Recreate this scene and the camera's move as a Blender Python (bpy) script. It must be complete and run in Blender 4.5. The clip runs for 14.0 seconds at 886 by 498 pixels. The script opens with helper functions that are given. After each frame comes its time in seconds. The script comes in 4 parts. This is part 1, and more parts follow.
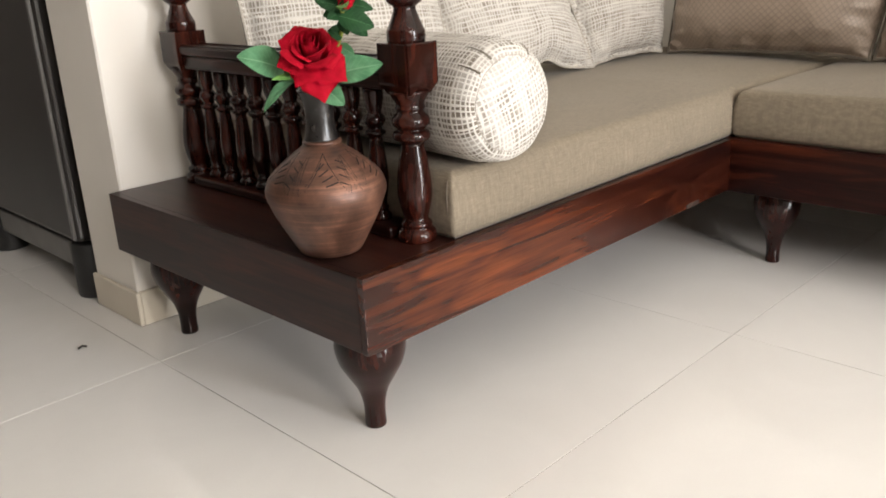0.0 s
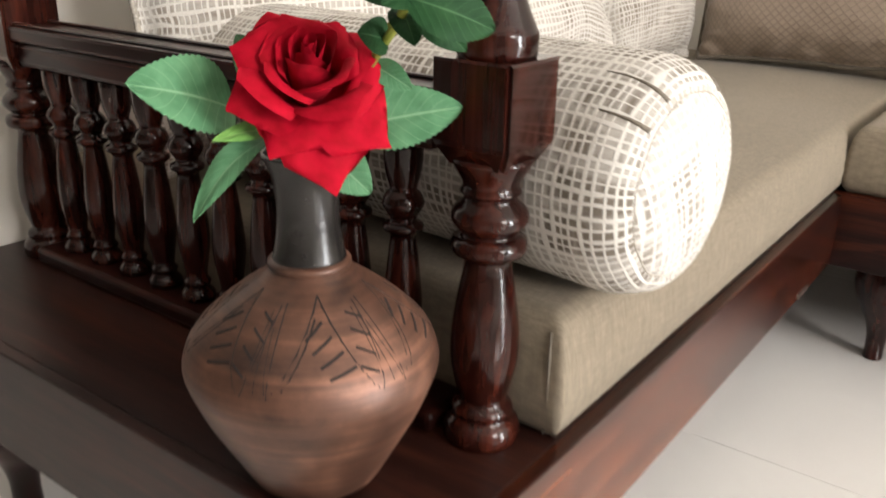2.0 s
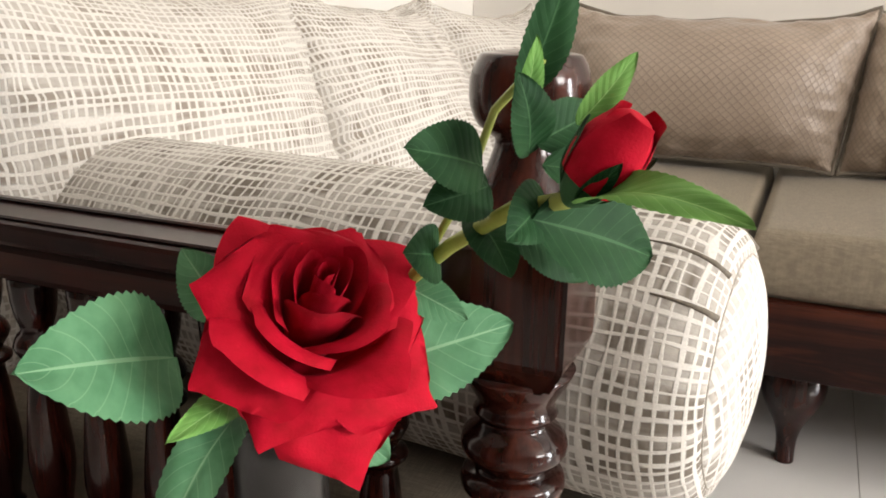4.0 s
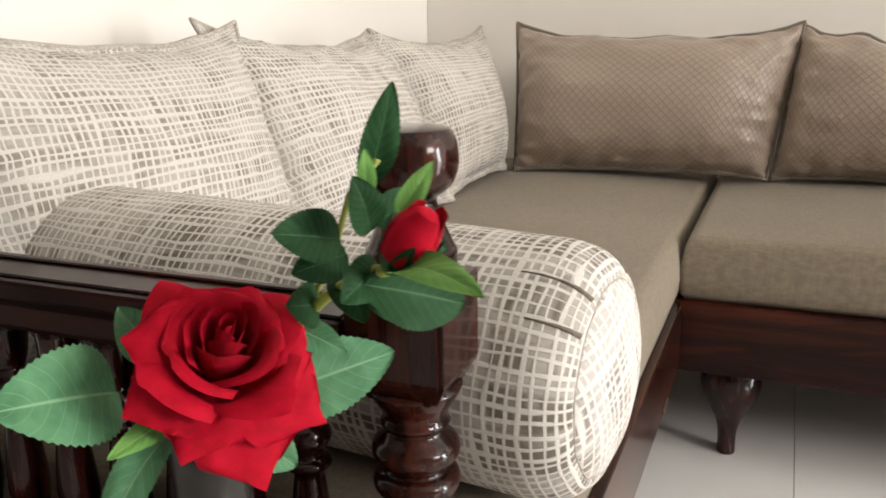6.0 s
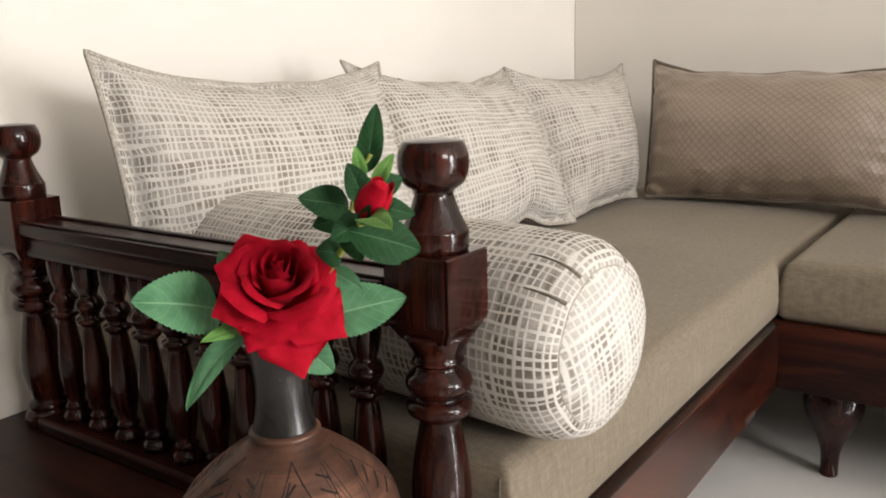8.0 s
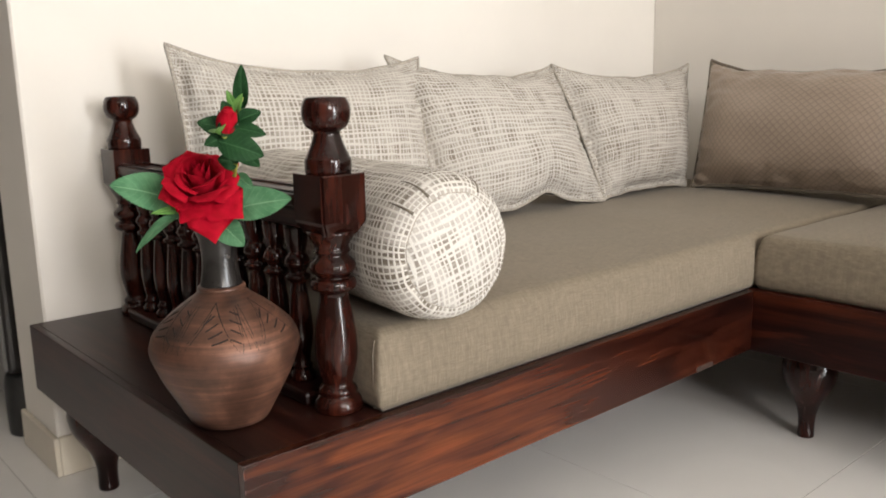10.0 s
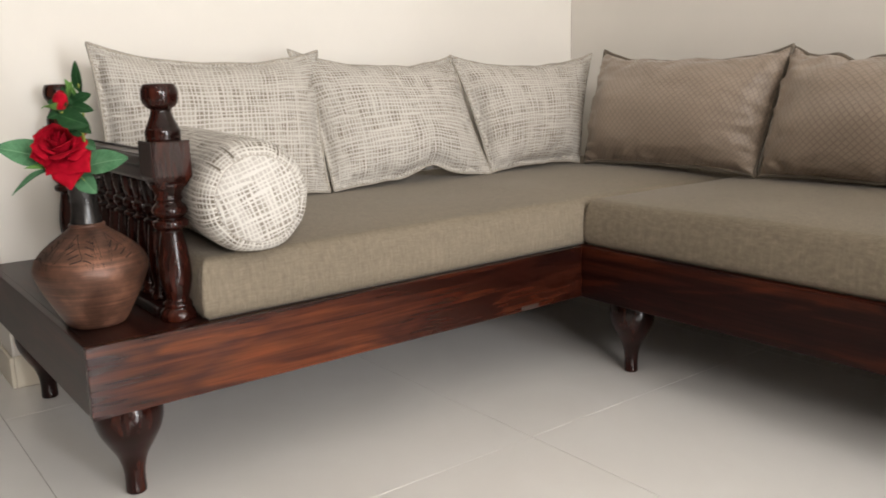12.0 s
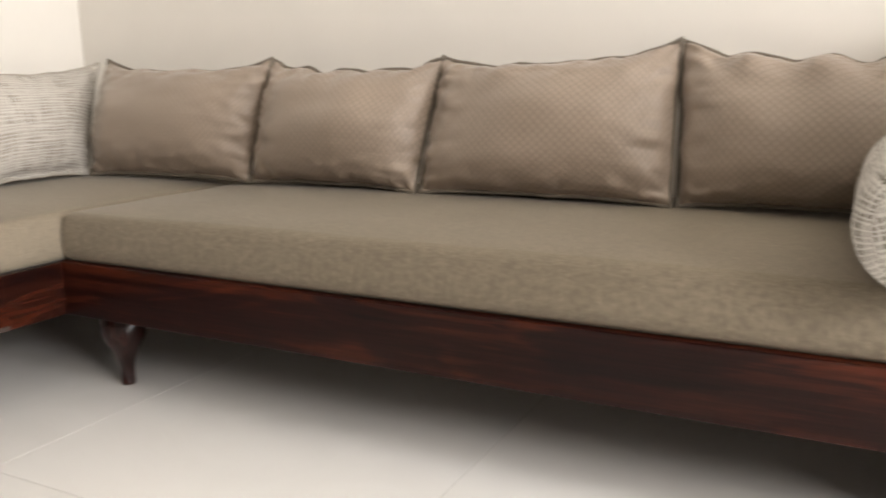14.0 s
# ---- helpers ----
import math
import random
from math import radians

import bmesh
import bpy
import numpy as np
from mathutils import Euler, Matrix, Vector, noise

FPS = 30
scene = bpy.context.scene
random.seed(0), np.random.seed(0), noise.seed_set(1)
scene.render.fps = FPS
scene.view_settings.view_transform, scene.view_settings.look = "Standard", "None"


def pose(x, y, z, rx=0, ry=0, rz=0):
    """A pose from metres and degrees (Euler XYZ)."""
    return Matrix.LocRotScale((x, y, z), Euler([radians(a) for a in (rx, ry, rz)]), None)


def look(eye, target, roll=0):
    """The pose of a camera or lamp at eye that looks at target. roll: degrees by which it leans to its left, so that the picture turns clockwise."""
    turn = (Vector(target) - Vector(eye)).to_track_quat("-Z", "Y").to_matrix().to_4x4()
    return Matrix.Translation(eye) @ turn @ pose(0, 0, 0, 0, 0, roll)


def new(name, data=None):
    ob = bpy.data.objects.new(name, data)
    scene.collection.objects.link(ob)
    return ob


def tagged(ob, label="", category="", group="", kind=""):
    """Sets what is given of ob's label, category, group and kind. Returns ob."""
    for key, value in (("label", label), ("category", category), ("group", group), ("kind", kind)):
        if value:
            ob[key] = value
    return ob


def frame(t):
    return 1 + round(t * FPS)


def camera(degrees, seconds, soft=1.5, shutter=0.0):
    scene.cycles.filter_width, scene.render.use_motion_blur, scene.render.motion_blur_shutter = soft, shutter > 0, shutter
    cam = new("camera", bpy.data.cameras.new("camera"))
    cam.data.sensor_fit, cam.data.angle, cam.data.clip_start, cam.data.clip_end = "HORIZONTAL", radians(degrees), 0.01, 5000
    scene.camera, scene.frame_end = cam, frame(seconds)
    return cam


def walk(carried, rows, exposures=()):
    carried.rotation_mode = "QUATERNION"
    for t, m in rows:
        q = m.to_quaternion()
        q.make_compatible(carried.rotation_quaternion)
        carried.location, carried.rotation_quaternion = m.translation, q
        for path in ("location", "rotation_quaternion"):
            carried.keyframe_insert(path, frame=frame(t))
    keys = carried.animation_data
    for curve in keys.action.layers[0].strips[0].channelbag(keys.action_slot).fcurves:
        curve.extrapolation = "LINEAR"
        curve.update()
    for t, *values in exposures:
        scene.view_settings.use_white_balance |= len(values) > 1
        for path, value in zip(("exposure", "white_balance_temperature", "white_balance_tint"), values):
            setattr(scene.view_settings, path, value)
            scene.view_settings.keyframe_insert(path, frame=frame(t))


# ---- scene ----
cam = camera(55.5, 14.0, soft=1.7, shutter=0.4)
PATH = [
    (0, (-0.702, -0.864, 0.729), (0.635, 0.471, 0.073), -2.7),
    (0.5, (-0.637, -0.727, 0.72), (0.722, 0.552, 0.001), -1.2),
    (1, (-0.543, -0.518, 0.681), (0.896, 0.651, -0.069), 0.1),
    (1.5, (-0.446, -0.389, 0.691), (1.032, 0.724, -0.068), 0.7),
    (2, (-0.327, -0.258, 0.695), (1.178, 0.85, -0.017), 1.3),
    (2.5, (-0.283, -0.19, 0.687), (1.252, 0.91, 0.026), 2.1),
    (3, (-0.244, -0.117, 0.718), (1.38, 0.897, 0.141), 3.0),
    (3.2, (-0.218, -0.061, 0.719), (1.463, 0.873, 0.17), 3.4),
    (5.5, (-0.271, -0.063, 0.747), (1.529, 0.623, 0.211), -0.3),
    (6, (-0.283, -0.141, 0.764), (1.503, 0.595, 0.248), -0.9),
    (6.5, (-0.298, -0.171, 0.759), (1.42, 0.728, 0.271), -0.4),
    (7, (-0.327, -0.202, 0.765), (1.333, 0.811, 0.297), -0.6),
    (9.5, (-0.438, -0.682, 0.756), (0.983, 0.671, 0.37), -1.3),
    (10, (-0.406, -0.804, 0.72), (0.89, 0.668, 0.33), -1.1),
    (10.5, (-0.399, -0.897, 0.714), (0.834, 0.627, 0.32), -1.9),
    (11, (-0.405, -1.084, 0.75), (0.839, 0.438, 0.384), -2.4),
    (11.5, (-0.359, -1.257, 0.715), (0.886, 0.259, 0.325), -1.3),
    (12, (-0.317, -1.332, 0.714), (0.874, 0.22, 0.3), -1.4),
    (12.5, (-0.229, -1.401, 0.722), (0.972, 0.151, 0.339), -1.6),
    (13, (-0.21, -1.472, 0.719), (1.16, -0.063, 0.35), -1.9),
    (13.5, (-0.183, -1.565, 0.717), (1.394, -0.399, 0.325), -1.7),
    (14, (-0.139, -1.615, 0.708), (1.602, -0.718, 0.302), -0.7),
]
walk(cam, [(t, look(eye, target, roll)) for t, eye, target, roll in PATH],
     exposures=[(0.0, 0.09), (0.5, -0.01), (1.5, 0.31), (2.5, 0.33), (3.2, 0.24), (5.5, 0.27), (6.0, 0.03), (6.5, -0.15), (9.5, -0.18), (10.5, -0.22), (11.0, -0.24), (12.0, -0.36), (13.0, -0.27), (14.0, 0.02)])

# ---- world and lights ----
world = bpy.data.worlds.new("world")
scene.world = world
world.use_nodes = True
sky = world.node_tree.nodes.new("ShaderNodeTexSky")
sky.sky_type, sky.sun_disc, sky.sun_elevation, sky.sun_rotation = "NISHITA", False, radians(50), radians(170)
world.node_tree.nodes["Background"].inputs["Strength"].default_value = 0.12
world.node_tree.links.new(sky.outputs[0], world.node_tree.nodes["Background"].inputs["Color"])


def area_lamp(name, eye, target, wide, high, watts, colour):
    data = bpy.data.lights.new(name, "AREA")
    data.shape, data.size, data.size_y, data.energy, data.color = "RECTANGLE", wide, high, watts, colour
    ob = new(name, data)
    ob.matrix_world = look(eye, target)
    return ob


# area lamps out of view: daylight in a supposed terrace door, plus two fills
# added low lamp, stands in for light thrown up off the floor
area_lamp("floor_bounce_fill", (0.93, -5.14, 0.27), (0.6, 0.8, 0.75), 0.26, 0.46, 36, (0.96, 0.98, 1.0))
area_lamp("terrace_daylight", (0.74, -5.14, 1.30), (0.7, -0.6, 0.2), 0.62, 1.4, 132, (0.95, 0.965, 1.0))
# added high lamp, fills the side wall and its pillows
area_lamp("side_wall_fill", (-1.0, -5.16, 2.1), (1.9, -0.8, 1.2), 1.5, 0.9, 142, (1.0, 0.953, 0.912))


# ---- materials ----
def material(name):
    m = bpy.data.materials.new(name)
    m.use_nodes = True
    return m, m.node_tree.nodes, m.node_tree.links, m.node_tree.nodes["Principled BSDF"]


def node(nodes, kind, **inputs):
    n = nodes.new(kind)
    for key, value in inputs.items():
        n.inputs[key.replace("_", " ")].default_value = value
    return n


def ramp(nodes, stops):
    n = nodes.new("ShaderNodeValToRGB")
    e = n.color_ramp.elements
    while len(e) < len(stops):
        e.new(0.5)
    for i, (p, c) in enumerate(stops):
        e[i].position, e[i].color = p, (*c, 1)
    return n


def maths(nodes, links, op, a, b=None, c=None, clamp=False):
    n = nodes.new("ShaderNodeMath")
    n.operation, n.use_clamp = op, clamp
    for i, v in enumerate((a, b, c)):
        if v is None:
            continue
        if isinstance(v, (int, float)):
            n.inputs[i].default_value = v
        else:
            links.new(v, n.inputs[i])
    return n.outputs[0]


def mix(nodes, links, fac, a, b, blend="MIX"):
    n = nodes.new("ShaderNodeMix")
    n.data_type, n.blend_type = "RGBA", blend
    for i, v in ((0, fac), (6, a), (7, b)):
        if isinstance(v, (int, float)):
            n.inputs[i].default_value = v
        elif isinstance(v, tuple):
            n.inputs[i].default_value = (*v, 1)
        else:
            links.new(v, n.inputs[i])
    return n.outputs[2]


def mapped(nodes, links, scale, coord="Object", rot=(0, 0, 0), loc=(0, 0, 0)):
    tc = nodes.new("ShaderNodeTexCoord")
    mp = node(nodes, "ShaderNodeMapping", Scale=scale, Rotation=rot, Location=loc)
    links.new(tc.outputs[coord], mp.inputs["Vector"])
    return mp.outputs[0]


def noise_tex(nodes, links, vector, scale, detail=4, rough=0.55, distort=0.0):
    n = node(nodes, "ShaderNodeTexNoise", Scale=scale, Detail=detail, Roughness=rough, Distortion=distort)
    links.new(vector, n.inputs["Vector"])
    return n.outputs["Fac"]


def bump(nodes, links, bsdf, height, strength, distance):
    n = node(nodes, "ShaderNodeBump", Strength=strength, Distance=distance)
    links.new(height, n.inputs["Height"])
    links.new(n.outputs[0], bsdf.inputs["Normal"])


def plain(name, colour, rough, metal=0.0, vary=0.12, scale=20, relief=0.0, coat=0.0):
    m, nodes, links, b = material(name)
    v = mapped(nodes, links, (1, 1, 1))
    f = noise_tex(nodes, links, v, scale, 5)
    r = ramp(nodes, [(0.3, tuple(c * (1 - vary) for c in colour)), (0.7, tuple(min(1, c * (1 + vary)) for c in colour))])
    links.new(f, r.inputs[0])
    links.new(r.outputs[0], b.inputs["Base Color"])
    b.inputs["Roughness"].default_value, b.inputs["Metallic"].default_value = rough, metal
    b.inputs["Coat Weight"].default_value, b.inputs["Coat Roughness"].default_value = coat, 0.08
    if relief:
        bump(nodes, links, b, noise_tex(nodes, links, v, scale * 12, 3), relief, 0.002)
    return m


def rosewood(name, axis, dark, mid, light, figure, rough=0.22, offset=0.0, grain=1.0, coat=0.35, gloss=0.5, flow=0.9, bands=()):
    """Polished rosewood with streaks along one axis; bands of (axis, centre, width, gain) shift its tone paler or
    darker.
    """
    m, nodes, links, b = material(name)
    s = [5.5 * grain, 5.5 * grain, 5.5 * grain]
    s["xyz".index(axis)] = 0.9 * grain
    v = mapped(nodes, links, s, loc=(offset, offset * 0.7, offset * 0.3))
    broad = noise_tex(nodes, links, v, 2.0, 3, 0.48, flow)
    s2 = [60.0, 60.0, 60.0]
    s2["xyz".index(axis)] = 2.0
    v2 = mapped(nodes, links, s2)
    fine = noise_tex(nodes, links, v2, 3.0, 5, 0.65, 0.3)
    s3 = [22.0 * grain, 22.0 * grain, 22.0 * grain]
    s3["xyz".index(axis)] = 0.55 * grain
    streak = noise_tex(nodes, links, mapped(nodes, links, s3, loc=(offset * 2, 1.3, offset)), 1.5, 5, 0.62, flow * 0.9)
    # growth rings follow the broad figure
    rings = maths(nodes, links, "SINE", maths(nodes, links, "MULTIPLY", broad, 44.0))
    t = maths(nodes, links, "MULTIPLY_ADD", rings, 0.034, maths(nodes, links, "MULTIPLY", broad, 0.66))
    t = maths(nodes, links, "MULTIPLY_ADD", streak, 0.42, maths(nodes, links, "SUBTRACT", t, 0.035))
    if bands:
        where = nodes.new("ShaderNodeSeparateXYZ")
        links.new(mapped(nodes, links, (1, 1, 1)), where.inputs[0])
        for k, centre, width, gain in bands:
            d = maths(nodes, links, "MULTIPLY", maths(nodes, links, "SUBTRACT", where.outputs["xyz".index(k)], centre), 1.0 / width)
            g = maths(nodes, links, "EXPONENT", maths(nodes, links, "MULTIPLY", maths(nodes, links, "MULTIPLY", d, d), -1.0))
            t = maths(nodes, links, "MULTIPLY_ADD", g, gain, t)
    r = ramp(nodes, [(0.36, dark), (0.52, mid), (figure, light), (min(0.99, figure + 0.14), tuple(c * 1.5 for c in light))])
    links.new(t, r.inputs[0])
    dim = ramp(nodes, [(0.35, (0.55, 0.55, 0.55)), (0.62, (1, 1, 1))])
    links.new(fine, dim.inputs[0])
    links.new(mix(nodes, links, 1.0, r.outputs[0], dim.outputs[0], "MULTIPLY"), b.inputs["Base Color"])
    b.inputs["Roughness"].default_value = rough
    b.inputs["Coat Weight"].default_value, b.inputs["Coat Roughness"].default_value = coat, 0.12
    b.inputs["Specular IOR Level"].default_value = gloss
    bump(nodes, links, b, fine, 0.05, 0.001)
    return m


def linen(name, light, dark):
    """Plain melange weave, with slubs along both threads."""
    m, nodes, links, b = material(name)
    a = noise_tex(nodes, links, mapped(nodes, links, (900, 60, 60)), 1.0, 2)
    c = noise_tex(nodes, links, mapped(nodes, links, (60, 900, 900)), 1.0, 2)
    patch = noise_tex(nodes, links, mapped(nodes, links, (38, 38, 260)), 1.0, 3)
    slub = noise_tex(nodes, links, mapped(nodes, links, (190, 190, 16)), 1.0, 2)
    broad = noise_tex(nodes, links, mapped(nodes, links, (1, 1, 1)), 3.0, 3)
    t = maths(nodes, links, "ADD", maths(nodes, links, "MULTIPLY", a, 0.4), maths(nodes, links, "MULTIPLY", c, 0.4))
    t = maths(nodes, links, "ADD", t, maths(nodes, links, "MULTIPLY_ADD", slub, 0.19, maths(nodes, links, "MULTIPLY", patch, 0.03)))
    t = maths(nodes, links, "ADD", t, maths(nodes, links, "MULTIPLY", broad, 0.12))
    r = ramp(nodes, [(0.48, dark), (0.78, light)])
    links.new(t, r.inputs[0])
    links.new(r.outputs[0], b.inputs["Base Color"])
    b.inputs["Roughness"].default_value = 0.85
    b.inputs["Sheen Weight"].default_value, b.inputs["Sheen Roughness"].default_value = 0.08, 0.4
    bump(nodes, links, b, t, 0.35, 0.0012)
    return m


def net_weave(name, ground, haze, thread, pitch, gap, loose, uneven):
    """Loose cream threads crossing over a taupe ground, thickened here and there; uv in metres."""
    m, nodes, links, b = material(name)
    tc = nodes.new("ShaderNodeTexCoord")
    sep = nodes.new("ShaderNodeSeparateXYZ")
    links.new(tc.outputs["UV"], sep.inputs[0])
    threads, bands = [], []
    for here, there in ((0, 1), (1, 0)):
        def along(across, length, place, detail):
            sc = [0.0, 0.0, 1.0]
            sc[here], sc[there] = across, length
            mp = node(nodes, "ShaderNodeMapping", Scale=sc, Location=place)
            links.new(tc.outputs["UV"], mp.inputs["Vector"])
            return noise_tex(nodes, links, mp.outputs[0], 1.0, detail, 0.55)
        wob = along(70.0, 9.0, (here * 3.7, there * 1.9, 0.4), 2)
        dens = along(150.0, 16.0, (5.1, here * 4.3, 2.0), 2)
        wide = along(38.0, 7.0, (1.1 + here, here * 2.3, 5.0), 3)
        ph = maths(nodes, links, "MULTIPLY_ADD", wob, loose, maths(nodes, links, "MULTIPLY", sep.outputs[here], 1.0 / (pitch * (1.0 + 0.12 * here))))
        tri = maths(nodes, links, "ABSOLUTE", maths(nodes, links, "SUBTRACT", maths(nodes, links, "FRACT", ph), 0.5))
        edge = maths(nodes, links, "MULTIPLY_ADD", dens, -uneven, gap + uneven / 2)
        k = maths(nodes, links, "MULTIPLY", maths(nodes, links, "SUBTRACT", tri, edge), 11.0)
        threads.append(maths(nodes, links, "ADD", k, 0.5, clamp=True))
        w = maths(nodes, links, "MULTIPLY", maths(nodes, links, "SUBTRACT", wide, 0.50), 9.0)
        bands.append(maths(nodes, links, "ADD", w, 0.25 if here else 0.4, clamp=True))
    cover = maths(nodes, links, "MAXIMUM", threads[0], threads[1])
    band = maths(nodes, links, "MAXIMUM", bands[0], bands[1])
    fibre = noise_tex(nodes, links, mapped(nodes, links, (500, 500, 500), "UV"), 1.0, 3)
    shade = ramp(nodes, [(0.3, tuple(c * 0.84 for c in thread)), (0.7, thread)])
    links.new(fibre, shade.inputs[0])
    hazy = ramp(nodes, [(0.3, tuple(c * 0.86 for c in haze)), (0.7, tuple(c * 1.08 for c in haze))])
    links.new(noise_tex(nodes, links, mapped(nodes, links, (160, 160, 160), "UV"), 1.0, 4), hazy.inputs[0])
    col = mix(nodes, links, maths(nodes, links, "MULTIPLY", band, 0.85), ground, hazy.outputs[0])
    links.new(mix(nodes, links, cover, col, shade.outputs[0]), b.inputs["Base Color"])
    b.inputs["Roughness"].default_value = 0.85
    relief = maths(nodes, links, "MULTIPLY_ADD", band, 0.35, maths(nodes, links, "ADD", cover, maths(nodes, links, "MULTIPLY", fibre, 0.3)))
    bump(nodes, links, b, relief, 0.5, 0.0014)
    return m


def quilted_satin(name, base, shine):
    """Dull satin with a small woven diamond check; uv in metres."""
    m, nodes, links, b = material(name)
    v = mapped(nodes, links, (1, 1, 1), "UV", rot=(0, 0, radians(45)))
    sep = nodes.new("ShaderNodeSeparateXYZ")
    links.new(v, sep.inputs[0])
    hs = []
    for i in (0, 1):
        p = maths(nodes, links, "FRACT", maths(nodes, links, "MULTIPLY", sep.outputs[i], 92.0))
        hs.append(maths(nodes, links, "ABSOLUTE", maths(nodes, links, "SUBTRACT", p, 0.5)))
    h = maths(nodes, links, "MULTIPLY", maths(nodes, links, "MAXIMUM", hs[0], hs[1]), 2.0)
    line = maths(nodes, links, "SUBTRACT", 1.0, maths(nodes, links, "POWER", h, 6.0))
    weft = noise_tex(nodes, links, mapped(nodes, links, (700, 90, 1), "UV"), 1.0, 3)
    big = noise_tex(nodes, links, mapped(nodes, links, (1, 1, 1), "UV"), 6.0, 3)
    t = maths(nodes, links, "ADD", maths(nodes, links, "MULTIPLY", line, 0.40), maths(nodes, links, "MULTIPLY", weft, 0.32))
    t = maths(nodes, links, "ADD", t, maths(nodes, links, "MULTIPLY", big, 0.32))
    r = ramp(nodes, [(0.25, base), (0.85, shine)])
    links.new(t, r.inputs[0])
    links.new(r.outputs[0], b.inputs["Base Color"])
    links.new(maths(nodes, links, "MULTIPLY_ADD", line, -0.14, 0.57), b.inputs["Roughness"])
    b.inputs["Specular IOR Level"].default_value = 0.5
    b.inputs["Sheen Weight"].default_value = 0.15
    bump(nodes, links, b, line, 0.42, 0.0014)
    return m


def polished_tile(name):
    m, nodes, links, b = material(name)
    v = mapped(nodes, links, (1, 1, 1))
    info = nodes.new("ShaderNodeObjectInfo")
    cloud = noise_tex(nodes, links, v, 3.0, 6, 0.6, 0.8)
    speck = noise_tex(nodes, links, v, 220, 2)
    t = maths(nodes, links, "ADD", maths(nodes, links, "MULTIPLY", cloud, 0.75), maths(nodes, links, "MULTIPLY", speck, 0.15))
    t = maths(nodes, links, "MULTIPLY_ADD", info.outputs["Random"], 0.08, t)
    r = ramp(nodes, [(0.25, (0.75, 0.725, 0.69)), (0.75, (0.83, 0.808, 0.775))])
    links.new(t, r.inputs[0])
    links.new(r.outputs[0], b.inputs["Base Color"])
    rr = ramp(nodes, [(0.3, (0.035, 0.035, 0.035)), (0.7, (0.075, 0.075, 0.075))])
    links.new(cloud, rr.inputs[0])
    links.new(rr.outputs[0], b.inputs["Roughness"])
    b.inputs["Specular IOR Level"].default_value = 0.8
    return m


def copper_glaze(name):
    m, nodes, links, b = material(name)
    rings = noise_tex(nodes, links, mapped(nodes, links, (6, 6, 260)), 1.0, 4)
    patch = noise_tex(nodes, links, mapped(nodes, links, (1, 1, 1)), 16, 5, 0.6)
    t = maths(nodes, links, "ADD", maths(nodes, links, "MULTIPLY", rings, 0.34), maths(nodes, links, "MULTIPLY", patch, 0.70))
    r = ramp(nodes, [(0.38, (0.042, 0.021, 0.015)), (0.54, (0.12, 0.056, 0.036)), (0.72, (0.29, 0.135, 0.082))])
    links.new(t, r.inputs[0])
    links.new(r.outputs[0], b.inputs["Base Color"])
    b.inputs["Metallic"].default_value = 0.3
    rr = ramp(nodes, [(0.3, (0.32, 0.32, 0.32)), (0.7, (0.52, 0.52, 0.52))])
    links.new(patch, rr.inputs[0])
    links.new(rr.outputs[0], b.inputs["Roughness"])
    bump(nodes, links, b, t, 0.4, 0.002)
    return m


def leaf_green(name, dark, light, vein):
    """uv: u along the leaf, v across from -1 to 1."""
    m, nodes, links, b = material(name)
    tc = nodes.new("ShaderNodeTexCoord")
    sep = nodes.new("ShaderNodeSeparateXYZ")
    links.new(tc.outputs["UV"], sep.inputs[0])
    av = maths(nodes, links, "ABSOLUTE", sep.outputs[1])
    side = maths(nodes, links, "FRACT", maths(nodes, links, "MULTIPLY", maths(nodes, links, "SUBTRACT", sep.outputs[0], maths(nodes, links, "MULTIPLY", av, 0.22)), 9.0))
    side = maths(nodes, links, "ABSOLUTE", maths(nodes, links, "SUBTRACT", side, 0.5))
    vein_side = maths(nodes, links, "LESS_THAN", side, 0.035)
    vein_mid = maths(nodes, links, "LESS_THAN", av, 0.035)
    veins = maths(nodes, links, "MAXIMUM", maths(nodes, links, "MULTIPLY", vein_side, 0.35), maths(nodes, links, "MULTIPLY", vein_mid, 0.8))
    n = noise_tex(nodes, links, mapped(nodes, links, (1, 1, 1)), 60, 4)
    r = ramp(nodes, [(0.3, dark), (0.7, light)])
    links.new(n, r.inputs[0])
    links.new(mix(nodes, links, veins, r.outputs[0], vein), b.inputs["Base Color"])
    b.inputs["Roughness"].default_value = 0.6
    b.inputs["Specular IOR Level"].default_value = 0.12
    bump(nodes, links, b, maths(nodes, links, "ADD", side, n), 0.25, 0.001)
    return m


def petal_red(name):
    m, nodes, links, b = material(name)
    n = noise_tex(nodes, links, mapped(nodes, links, (1, 1, 1)), 90, 4)
    r = ramp(nodes, [(0.3, (0.28, 0.0007, 0.008)), (0.7, (0.43, 0.0018, 0.018))])
    links.new(n, r.inputs[0])
    links.new(r.outputs[0], b.inputs["Base Color"])
    b.inputs["Roughness"].default_value = 0.75
    b.inputs["Specular IOR Level"].default_value = 0.12
    b.inputs["Sheen Weight"].default_value, b.inputs["Sheen Tint"].default_value = 0.05, (1.0, 0.15, 0.2, 1)
    bump(nodes, links, b, noise_tex(nodes, links, mapped(nodes, links, (1, 1, 1)), 900, 2), 0.3, 0.0006)
    return m


